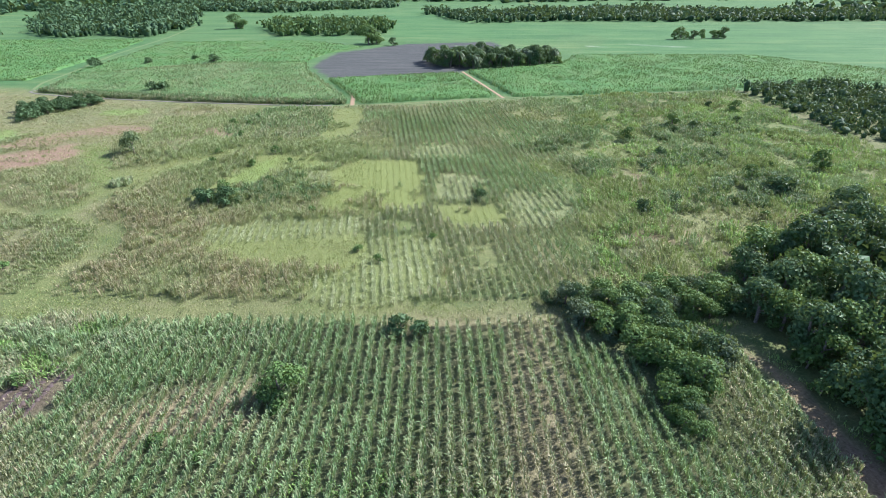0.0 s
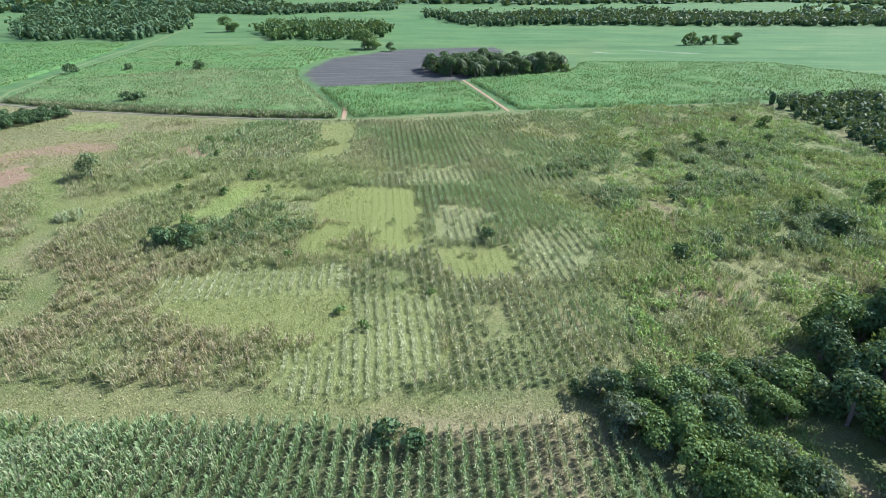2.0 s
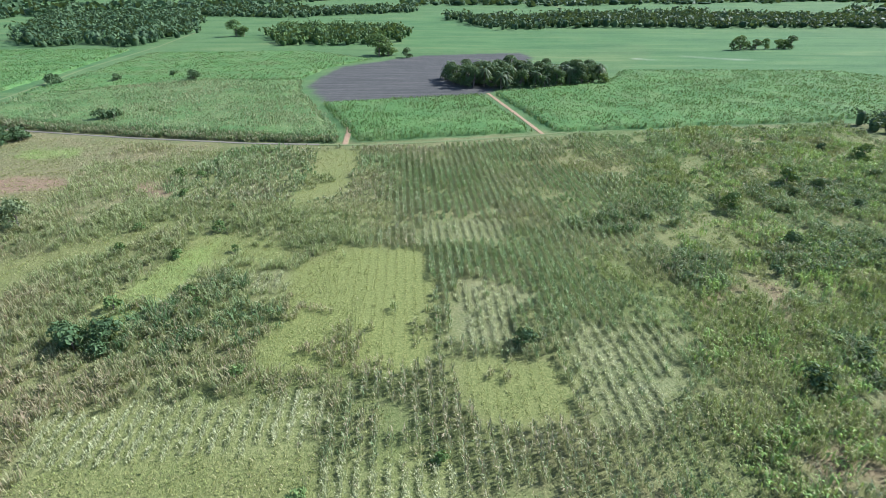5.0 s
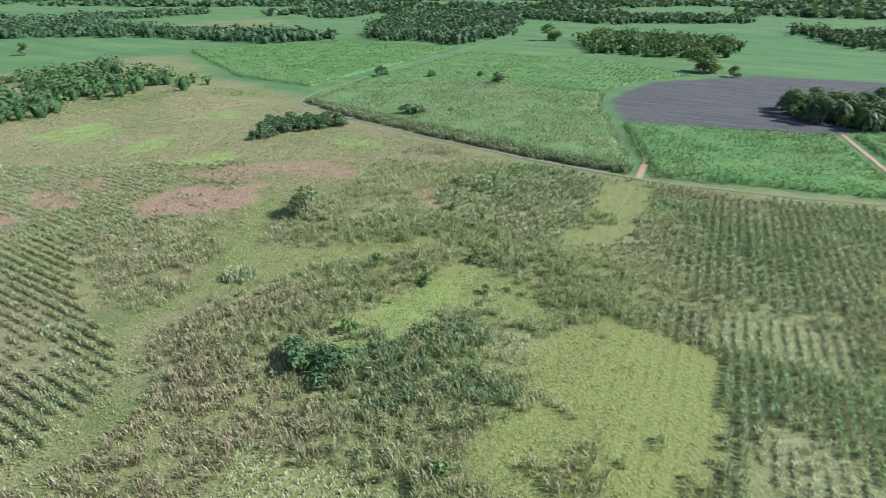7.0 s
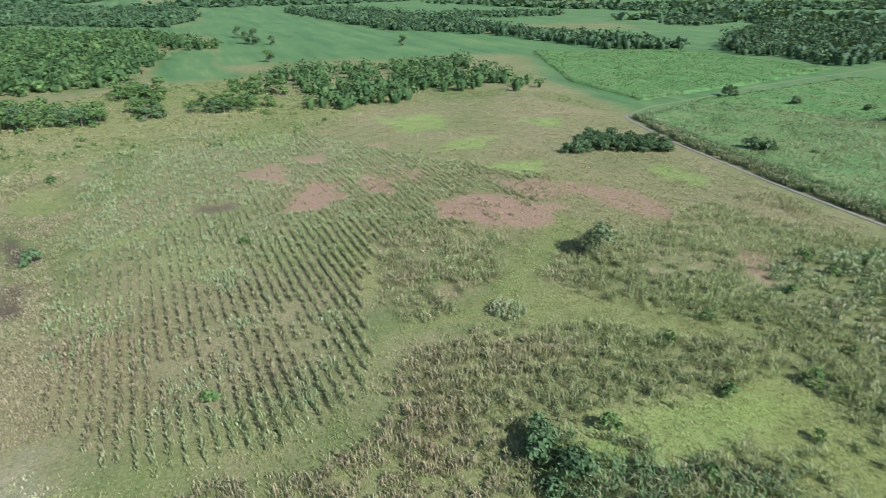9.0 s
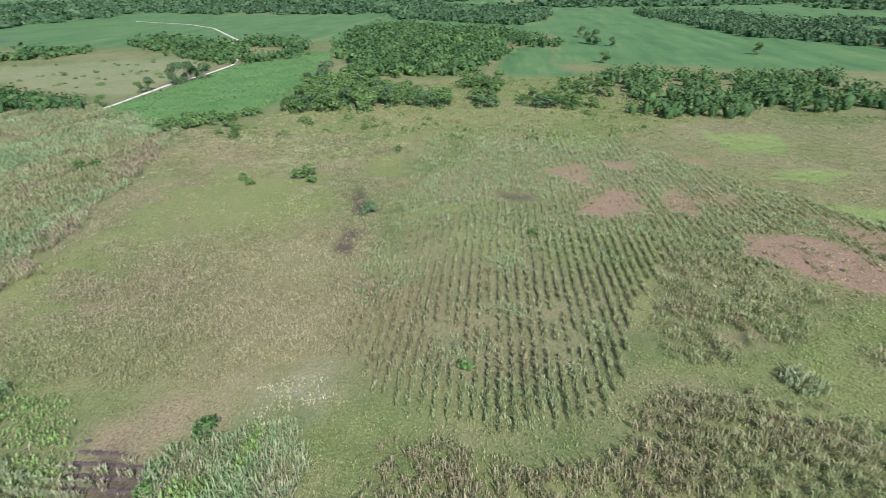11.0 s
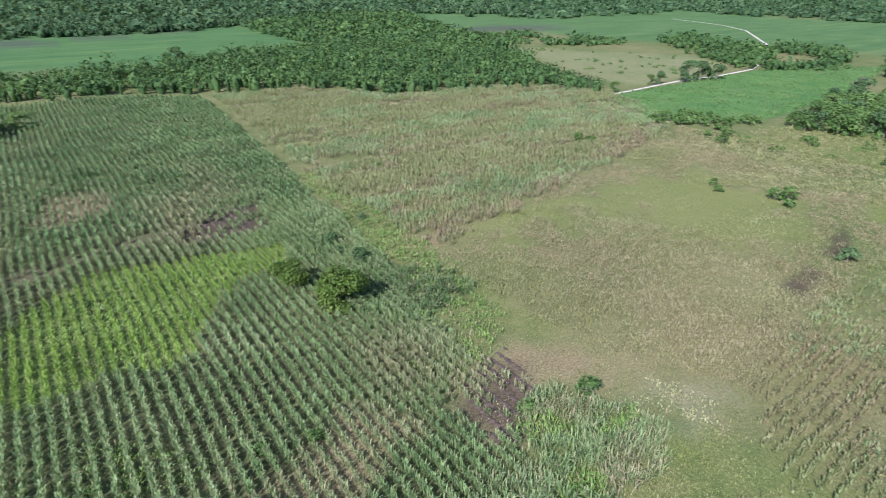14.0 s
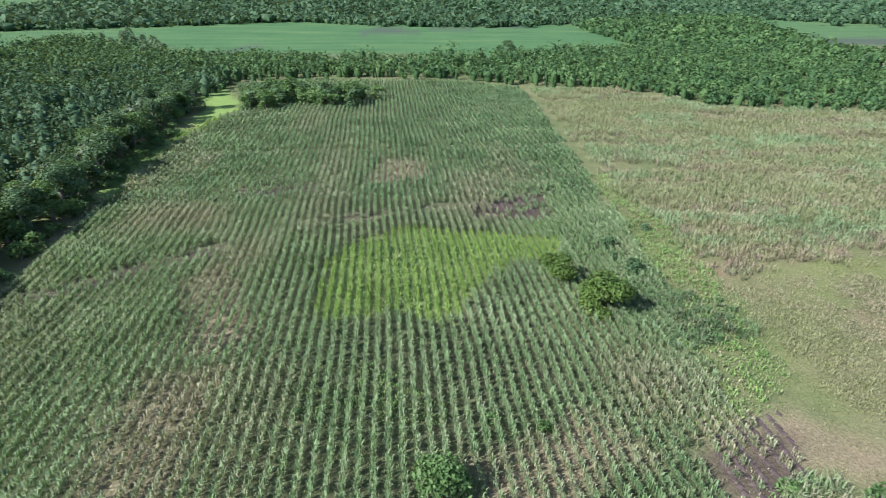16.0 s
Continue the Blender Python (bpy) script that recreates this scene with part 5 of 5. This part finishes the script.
def in_outline(outline, spacing, rough=1.5, seed=0):
    """Uneven places about that far apart inside an outline."""
    lo, hi = np.min(outline, 0), np.max(outline, 0)
    a, b = (m.ravel() for m in np.meshgrid(np.arange(lo[0], hi[0] + spacing, spacing), np.arange(lo[1], hi[1] + spacing, spacing)))
    a, b = a + rng.uniform(-0.4, 0.4, len(a)) * spacing, b + rng.uniform(-0.4, 0.4, len(b)) * spacing
    k = ragged(outline, a, b, rough, seed)
    return [(float(p), float(q)) for p, q in zip(a[k], b[k])]


# the forest's near edge along the south field, and the thicket that juts into it
EDGE = [(50, 81), (62, 86), (73, 95), (92, 100), (118, 108), (118, 100), (100, 92), (86, 86), (62, 78), (58, 60), (58, 20), (60, -30), (63, -80), (66, -120), (54, -118), (53, -80), (51, -40), (49, 0), (47.8, 36), (45.8, 56), (43.5, 66), (44, 74)]
set_out(FOREST, in_outline(EDGE, 4.3, 0.8, 1), "trees of the eastern forest edge", (0.8, 1.2))
set_out(SCRUB, in_outline([(18, 72), (18.5, 68), (20, 63), (23.5, 60), (25, 55), (26.5, 51), (30, 51), (35, 55), (37, 59), (34, 61.5), (31, 62), (32, 68), (40, 66.5), (44, 70), (46, 76), (37, 75), (31, 74), (25, 73)], 2.3, 0.3, 2), "shrubs of the thicket", (0.7, 1.1))
set_out(SCRUB, [(26, 49.3, 0.75), (28, 48.6, 0.7), (29.3, 49.6, 0.75), (27, 47.2, 0.65), (28.6, 46.4, 0.6), (26.2, 45.3, 0.6), (27.9, 44.2, 0.55), (25.6, 47, 0.55), (15.5, 71, 0.45), (22.5, 61.5, 0.6), (31.5, 52.5, 0.7), (33.5, 54.5, 0.6)], "shrubs of the thicket")

# lone trees and bushes in the fields
set_out(BUSH, [(8, 112.5, 1.0), (-49.5, 109.5, 1.4), (-46.5, 111.5, 1.3), (-121, 58, 1.3), (-52.6, 0.3, 0.8), (-51.9, 4.6, 0.7), (-53.4, 9.8, 0.95), (-54.6, 9.4, 0.7), (-62.2, -6.5, 0.6), (75.7, 116, 1.9), (74, 118, 1.4), (-45.6, 108.6, 0.9), (-51.5, 111, 1.1), (-3, 62.5, 1.1), (-6, 63.5, 1.0)], "bushes in the fields", (0.9, 1.35))
set_out([SCRUB[1]], [(-18.8, 50.2, 1.15)], "trees in the south field")
set_out(DOME, [(-44.2, 20.2, 1.3), (-40.7, 11, 0.95)], "trees in the south field")
set_out(LONE, [(-83, 145.5, 1.15)], "lone pasture trees")
set_out(BUSH_B, [(-59, 54.5), (-73, 81), (-114, 91), (-25, 41, 0.9), (-30, 43, 0.9), (-14, -1, 0.8), (-51, 52.5, 0.9), (-27, 105), (-38, 120), (-15, 88), (-11, 84), (-2, 93)], "low bushes", (0.8, 1.2))
set_out(BUSH, in_outline([(-136, 176), (-134, 187), (-124, 207), (-133, 210), (-146, 196)], 2.3, 0.8, 3), "bushes by the pasture lane", (0.9, 1.35))
set_out(BUSH_B, [(-112, 232), (-105, 238), (-142, -21), (-144, -18), (-139, 23), (-136, 26), (-141, 36), (-139, 40), (-143, 38), (-189, -5), (-185, 0), (-180, -3), (-176, 4), (-197, 18), (-194, 21), (-166, 56), (-189, 41)], "low bushes", (1.0, 1.8))

set_out(BUSH + BUSH_B + THICKET[:1], in_outline([(40, 92), (70, 104), (90, 114), (104, 142), (100, 165), (106, 190), (90, 205), (60, 190), (48, 150), (40, 120)], 14.0, 6.0, 9), "bushes overrunning the north field", (0.5, 1.1))
set_out(BUSH_B, in_outline([(-60, 112), (-40, 120), (-38, 150), (-60, 190), (-70, 178), (-64, 150)], 11.0, 4.0, 10), "low bushes among the cane", (0.6, 1.2))
set_out(BUSH_B, in_outline([(46, 58), (47.5, 30), (48.5, 0), (50, -40), (53, -90), (50, -90), (47.5, -40), (46.3, 0), (45.3, 40), (44, 58)], 2.6, 0.4, 11), "bushes under the forest edge", (1.0, 1.9))

# trees about the northern fields
set_out(SCRUB[1:4], [(-48, 379, 2.6), (-43, 381, 2.4), (-46, 384, 2.3), (-166, 479, 2.5), (-161, 481, 2.4), (-32, 374, 1.4)], "trees at the ploughed field")
set_out(BUSH, [(-174, 289), (-172, 290), (-118, 300), (-132, 310), (-150, 296), (-112, 228), (-115, 226)], "bushes in the fields", (1.3, 1.9))
set_out(THICKET, [(160, 410), (164, 411), (168, 412), (174, 413), (180, 414), (189, 416), (193, 417), (197, 418)], "row of trees in the cane", (1.1, 1.4))
GROVE = [(-10, 300), (2, 284), (30, 286), (58, 294), (62, 312), (40, 318), (4, 316), (-8, 312)]
set_out(PALMS + FOREST[:2], in_outline(GROVE, 4.8, 0.8, 5), "palms and trees of the grove", (0.85, 1.15))
set_out(THICKET, in_outline(GROVE, 6.0, 0.8, 13), "undergrowth of the grove", (0.8, 1.1))

# edge of the western woods, shrubs before it
set_out(THICKET, in_outline([(-243, 36), (-226, 46), (-218, 63), (-228, 68), (-246, 50)], 4.6, 1.0, 6), "shrubs before the western wood", (0.8, 1.3))
set_out(THICKET, in_outline([(-228, 70), (-222, 84), (-246, 80), (-244, 72)], 5.0, 1.0, 61), "shrubs before the western wood", (0.7, 1.2))
set_out(THICKET, in_outline([(-231, 92), (-219, 112), (-231, 119), (-246, 95)], 5.0, 1.0, 62), "shrubs before the western wood", (0.7, 1.2))
set_out(THICKET, in_outline([(-262, 62), (-256, 78), (-272, 86), (-280, 66)], 5.5, 1.0, 63), "shrubs before the western wood", (0.8, 1.3))
set_out(THICKET, in_outline([(-262, 103), (-250, 127), (-270, 118)], 5.5, 1.0, 64), "shrubs before the western wood", (0.8, 1.3))
set_out(THICKET, in_outline([(-206, 3), (-257, 0), (-290, 22), (-245, 36), (-222, 49), (-214, 25)], 6.0, 1.5, 65), "shrubs before the western wood", (0.9, 1.4))
set_out(FOREST, [(-493, 142), (-447, 141), (-440, 146), (-432, 156), (-395, 237), (-349, 139)], "trees on the western plain", (0.8, 1.1))
set_out(FOREST, [(-268, -60, 1.25), (-275, -56, 1.2), (-262, -63, 1.1), (-246, -66, 0.8), (-241, -67, 0.6), (-213, -65, 0.6), (-281, 0, 1.2), (-276, 4, 1.1), (-257, 0, 1.0)], "trees along the chalk road", (0.8, 1.1))
set_out(THICKET, in_outline([(37, -115), (26, -113), (16, -124), (10, -115), (-5, -116), (-3, -126), (-14, -134), (-10, -138), (12, -136), (34, -150), (40, -130)], 4.6, 1.0, 7), "trees at the foot of the south field", (1.0, 1.4))
set_out(PALMS, in_outline([(181, -335), (165, -365), (113, -271), (99, -246), (135, -262)], 11.0, 2.0, 12), "palms behind the forest", (0.9, 1.2))
set_out(FOREST, [(-83, -246, 1.3), (-78, -244, 1.1)], "trees along the far field")
set_out(BUSH_B, in_outline([(-178, -24), (-190, -8), (-212, 0), (-208, -8), (-190, -26)], 4.0, 1.0, 8), "bushes at the field's end", (1.3, 2.0))


# ---- woods: closed canopies ----
def wood(name, outline, height, spacing, cards, size, seed, label, leaf=HAZY_WOOD_LEAF, gaps=0.0):
    """A wood: a lumpy inner canopy with crowns of leaf sprays standing out of it."""
    spots = np.array(in_outline(outline, spacing, spacing * 0.6, seed))
    spots = spots + rng.normal(0, 0.22 * spacing, spots.shape)
    if gaps:
        spots = spots[vnoise(spots[:, 0], spots[:, 1], 22.0, seed + 3) * 0.6 + vnoise(spots[:, 0], spots[:, 1], 9.0, seed + 4) * 0.4 > gaps]
    if len(spots) < 3:
        return
    n = len(spots)
    h = height * rng.uniform(0.55, 1.2, n) * (0.7 + 0.6 * vnoise(spots[:, 0], spots[:, 1], 25.0, seed))
    r = spacing * (0.42 + 0.85 * rng.uniform(0, 1, n) ** 2.2)
    h = h * (0.72 + 0.3 * r / spacing)
    # leaf sprays over three lobes for each crown
    third = cards // 3
    d = rng.normal(0, 1, (n, third * 3, 3))
    d[..., 2] = np.abs(d[..., 2]) - 0.75
    d /= np.linalg.norm(d, axis=2)[..., None]
    turn = rng.uniform(0, 2 * np.pi, n)[:, None] + np.repeat(np.arange(3) * 2.1, third)[None]
    off = np.repeat(rng.uniform(0.25, 0.5, (n, 3)), third, 1) * r[:, None]
    lift = np.repeat(rng.uniform(-0.12, 0.12, (n, 3)), third, 1) * h[:, None]
    c = np.stack([spots[:, :1] + np.cos(turn) * off, spots[:, 1:] + np.sin(turn) * off, (h * 0.62)[:, None] + lift], -1)
    p = c + d * np.stack([r * 0.68, r * 0.68, h * 0.34], 1)[:, None] * rng.uniform(0.82, 1.10, d.shape[:2])[..., None]
    V1, T1 = leaf_cards(p.reshape(-1, 3), d.reshape(-1, 3), np.repeat(size * (0.55 + 0.75 * r / spacing), third * 3), 0.28)
    # inner foliage that closes each crown
    ring = 4 if spacing > 12 else 5
    a = np.arange(ring) * 2 * np.pi / ring
    rows_ = []
    inner = np.minimum(r, 0.85 * spacing)[:, None] * rng.uniform(0.6, 1.25, (n, ring))
    for z, w in ((0.04, 0.34), (0.44, 0.50), (0.64, 0.30)):
        rows_.append(np.stack([spots[:, :1] + np.cos(a) * inner * w, spots[:, 1:] + np.sin(a) * inner * w, (h * z)[:, None] * rng.uniform(0.8, 1.15, (n, ring))], -1))
    tip = np.stack([spots[:, 0], spots[:, 1], h * 0.70], 1)[:, None]
    V2 = np.concatenate(rows_ + [tip], 1)
    m = V2.shape[1]
    T = []
    for k in range(2):
        for j in range(ring):
            q, w = k * ring + j, k * ring + (j + 1) % ring
            T += [(q, w, w + ring), (q, w + ring, q + ring)]
    T += [(2 * ring + j, 2 * ring + (j + 1) % ring, 3 * ring) for j in range(ring)]
    T2 = (np.arange(n)[:, None, None] * m + np.array(T)[None]).reshape(-1, 3)
    V, T = joined([(V1, T1), (V2.reshape(-1, 3), T2)])
    fresh = np.clip(rng.normal(0.25, 0.4, n), 0, 1)
    fresh = np.concatenate([np.repeat(fresh, third * 3 * 4), np.repeat(fresh * 0.6, m)])
    ob = new(name, mesh_of(name, V, T, [("dry", fresh)]))
    ob.data.materials.append(leaf)
    tagged(ob, label, "wood", kind="stuff")


wood("forest", [(62, 74), (86, 84), (100, 90), (122, 102), (165, 110), (128, 0), (150, -100), (200, -200), (62, -175), (54, -166), (56, -120), (58, -80), (56, -30), (54.5, 20), (54, 56), (57, 70)], 8.0, 4.8, 42, 0.46, 101, "dense dark green tropical forest", DARK_WOOD_LEAF)
wood("forest", [(122, 102), (136, 116), (140, 138), (125, 150), (121, 172), (118, 230), (160, 244), (182, 228), (165, 110)], 4.6, 4.0, 48, 0.40, 118, "low dark scrub forest beside the overgrown field", DARK_WOOD_LEAF)
wood("forest", [(62, -122), (54, -168), (18, -179), (-43, -176), (-73, -158), (-120, -140), (-132, -114), (-159, -108), (-199, -92), (-206, -66), (-214, -74), (-224, -110), (-250, -160), (-250, -240), (-189, -290), (-116, -255), (-81, -235), (12, -232), (109, -255), (200, -330), (220, -200)], 7.5, 5.2, 42, 0.56, 102, "belt of fresh green forest behind the fields", HAZY_WOOD_LEAF)
wood("forest", [(-250, -160), (-300, -270), (-400, -545), (-300, -560), (-190, -455), (-180, -300), (-250, -240)], 7.5, 6.5, 18, 1.2, 103, "belt of forest between far fields", HAZY_WOOD_LEAF)
wood("forest", [(-286, 25), (-292, 62), (-324, 74), (-384, 82), (-432, 86), (-415, 118), (-441, 119), (-508, 86), (-560, 20), (-600, -30), (-540, -40), (-400, -30), (-330, 0), (-300, 10)], 7.5, 6.2, 27, 0.9, 104, "western wood of fresh green trees", HAZY_WOOD_LEAF)
wood("forest", [(-299, 124), (-248, 136), (-220, 132), (-214, 150), (-216, 185), (-218, 212), (-219, 232), (-258, 228), (-296, 233), (-305, 170)], 7.0, 6.2, 42, 0.60, 105, "broken wood of dark trees past the pasture", HAZY_WOOD_LEAF, 0.40)
wood("forest", [(-142, 476), (-117, 426), (-66, 428), (-42, 450), (-46, 520), (-150, 545)], 8.0, 6.5, 27, 0.95, 106, "rounded wood behind the ploughed field", HAZY_WOOD_LEAF)
wood("forest", [(-298, 428), (-268, 411), (-241, 426), (-211, 416), (-200, 480), (-240, 600), (-300, 700), (-421, 645), (-369, 548)], 8.0, 7.0, 22, 1.1, 107, "dark wood along the far fields", DARK_WOOD_LEAF)
wood("forest", [(-801, 240), (-608, 257), (-506, 268), (-477, 309), (-423, 340), (-343, 350), (-316, 361), (-296, 391), (-304, 408), (-392, 396), (-444, 368), (-560, 380), (-805, 340)], 8.0, 7.0, 20, 1.1, 108, "long belt of dark trees between cane fields", DARK_WOOD_LEAF)
wood("forest", [(-27, 660), (22, 522), (112, 552), (214, 548), (415, 556), (470, 640), (180, 690), (60, 640)], 8.0, 8.0, 18, 1.3, 109, "dark wood beyond the wide cane field", DARK_WOOD_LEAF)
wood("forest", [(-340, 660), (-239, 668), (-183, 648), (-57, 730), (-60, 790), (-340, 760)], 8.0, 8.5, 16, 1.5, 110, "distant belt of trees", DARK_WOOD_LEAF)
wood("forest", [(-642, 402), (-610, 436), (-625, 555), (-670, 560), (-700, 420)], 7.0, 8.5, 16, 1.4, 111, "broken belt of trees on the plain", DARK_WOOD_LEAF, 0.4)
wood("forest", [(-498, 641), (-474, 676), (-440, 590), (-453, 552), (-480, 560), (-520, 640)], 7.0, 8.5, 16, 1.4, 112, "small wood on the plain", DARK_WOOD_LEAF)
wood("forest", [(-367, -141), (-324, -78), (-326, -45), (-373, -38), (-420, -55), (-440, -90), (-414, -110), (-457, -187), (-400, -170)], 6.5, 6.0, 22, 0.95, 113, "trees where the chalk road bends", HAZY_WOOD_LEAF, 0.36)
wood("forest", [(-314, -286), (-300, -226), (-329, -192), (-363, -168), (-385, -200), (-360, -270)], 5.0, 7.0, 18, 1.0, 114, "broken scrub between far fields", HAZY_WOOD_LEAF, 0.45)
wood("forest", [(-690, -46), (-600, 92), (-694, 132), (-860, 132), (-980, -90)], 8.0, 9.0, 14, 1.7, 115, "large western forest", DARK_WOOD_LEAF)
FAR_SOUTH = [(320, -400), (174, -453), (86, -505), (-22, -458), (-96, -441), (-190, -470), (-400, -575), (-520, -475), (-900, -620), (-900, -1300), (500, -1300), (420, -400)]
wood("forest", [(320, -400), (174, -453), (86, -505), (-22, -458), (-96, -441), (-190, -470), (-400, -575), (-520, -475), (-560, -500), (-540, -600), (-190, -590), (86, -600), (330, -520)], 8.0, 9.0, 21, 1.25, 119, "forest beyond the southern fields", DARK_WOOD_LEAF)
wood("distant_wood", FAR_SOUTH, 8.0, 20.0, 15, 2.6, 116, "unbroken forest to the southern horizon", DARK_WOOD_LEAF)
wood("distant_wood", [(-452, -452), (-516, -383), (-764, -391), (-750, -164), (-776, -52), (-960, -95), (-1500, 150), (-1700, -700), (-900, -700)], 8.0, 20.0, 15, 2.6, 117, "unbroken forest to the western horizon", DARK_WOOD_LEAF)


def scrub(outline, per_area, radius, clumping, seed, label, leaf):
    """Low scrub: rounded mounds of leaf sprays in loose patches."""
    sx, sy = scattered(outline, per_area, 3.0, seed)
    keep = vnoise(sx, sy, 14.0, seed) * 0.6 + vnoise(sx, sy, 5.0, seed + 1) * 0.4 > clumping
    sx, sy = sx[keep], sy[keep]
    n = len(sx)
    r = rng.uniform(*radius, n)
    d = rng.normal(0, 1, (n, 26, 3))
    d[..., 2] = np.abs(d[..., 2])
    d /= np.linalg.norm(d, axis=2)[..., None]
    p = np.stack([sx, sy, np.zeros(n)], 1)[:, None] + d * r[:, None, None] * rng.uniform(0.65, 1.15, (n, 26, 1)) * [1, 1, 0.9]
    ob = new("scrub", mesh_of("scrub", *leaf_cards(p.reshape(-1, 3), d.reshape(-1, 3), 0.36)))
    ob.data.materials.append(leaf)
    tagged(ob, label, "scrub", kind="stuff")


scrub([(-180, 62), (-178, 0), (-206, 3), (-250, 30), (-285, 60), (-300, 124), (-250, 135), (-214, 150), (-184, 120)], 0.035, (0.6, 2.0), 0.56, 131, "patches of low green scrub on the plain", BRIGHT_LEAF)
scrub([(-232, -70), (-320, -78), (-357, -107), (-290, -205), (-250, -140)], 0.02, (0.6, 1.5), 0.55, 137, "scrub on the tan field", BRIGHT_LEAF)
# distant belts over the plain in the north
for n in range(26):
    a = -0.75 + n * (2.35 / 26)
    r0 = 800 + 1300 * ((n * 0.618) % 1.0)
    cx, cy = -20 - r0 * math.sin(a), 80 + r0 * math.cos(a)
    w, dpt = 160 + 260 * ((n * 0.37) % 1.0), 40 + 60 * ((n * 0.73) % 1.0)
    t = a + (0.5 if n % 2 else -0.3)
    ux, uy = math.cos(t), math.sin(t)
    belt = [(cx + ux * w * p - uy * dpt * q, cy + uy * w * p + ux * dpt * q) for p, q in ((-1, -0.4), (-0.4, -1), (0.5, -0.8), (1, -0.1), (0.6, 0.8), (-0.5, 1))]
    wood("distant_wood", belt, 8.0, 21.0, 9, 3.5, 200 + n, "distant belt of trees on the plain", DARK_WOOD_LEAF)
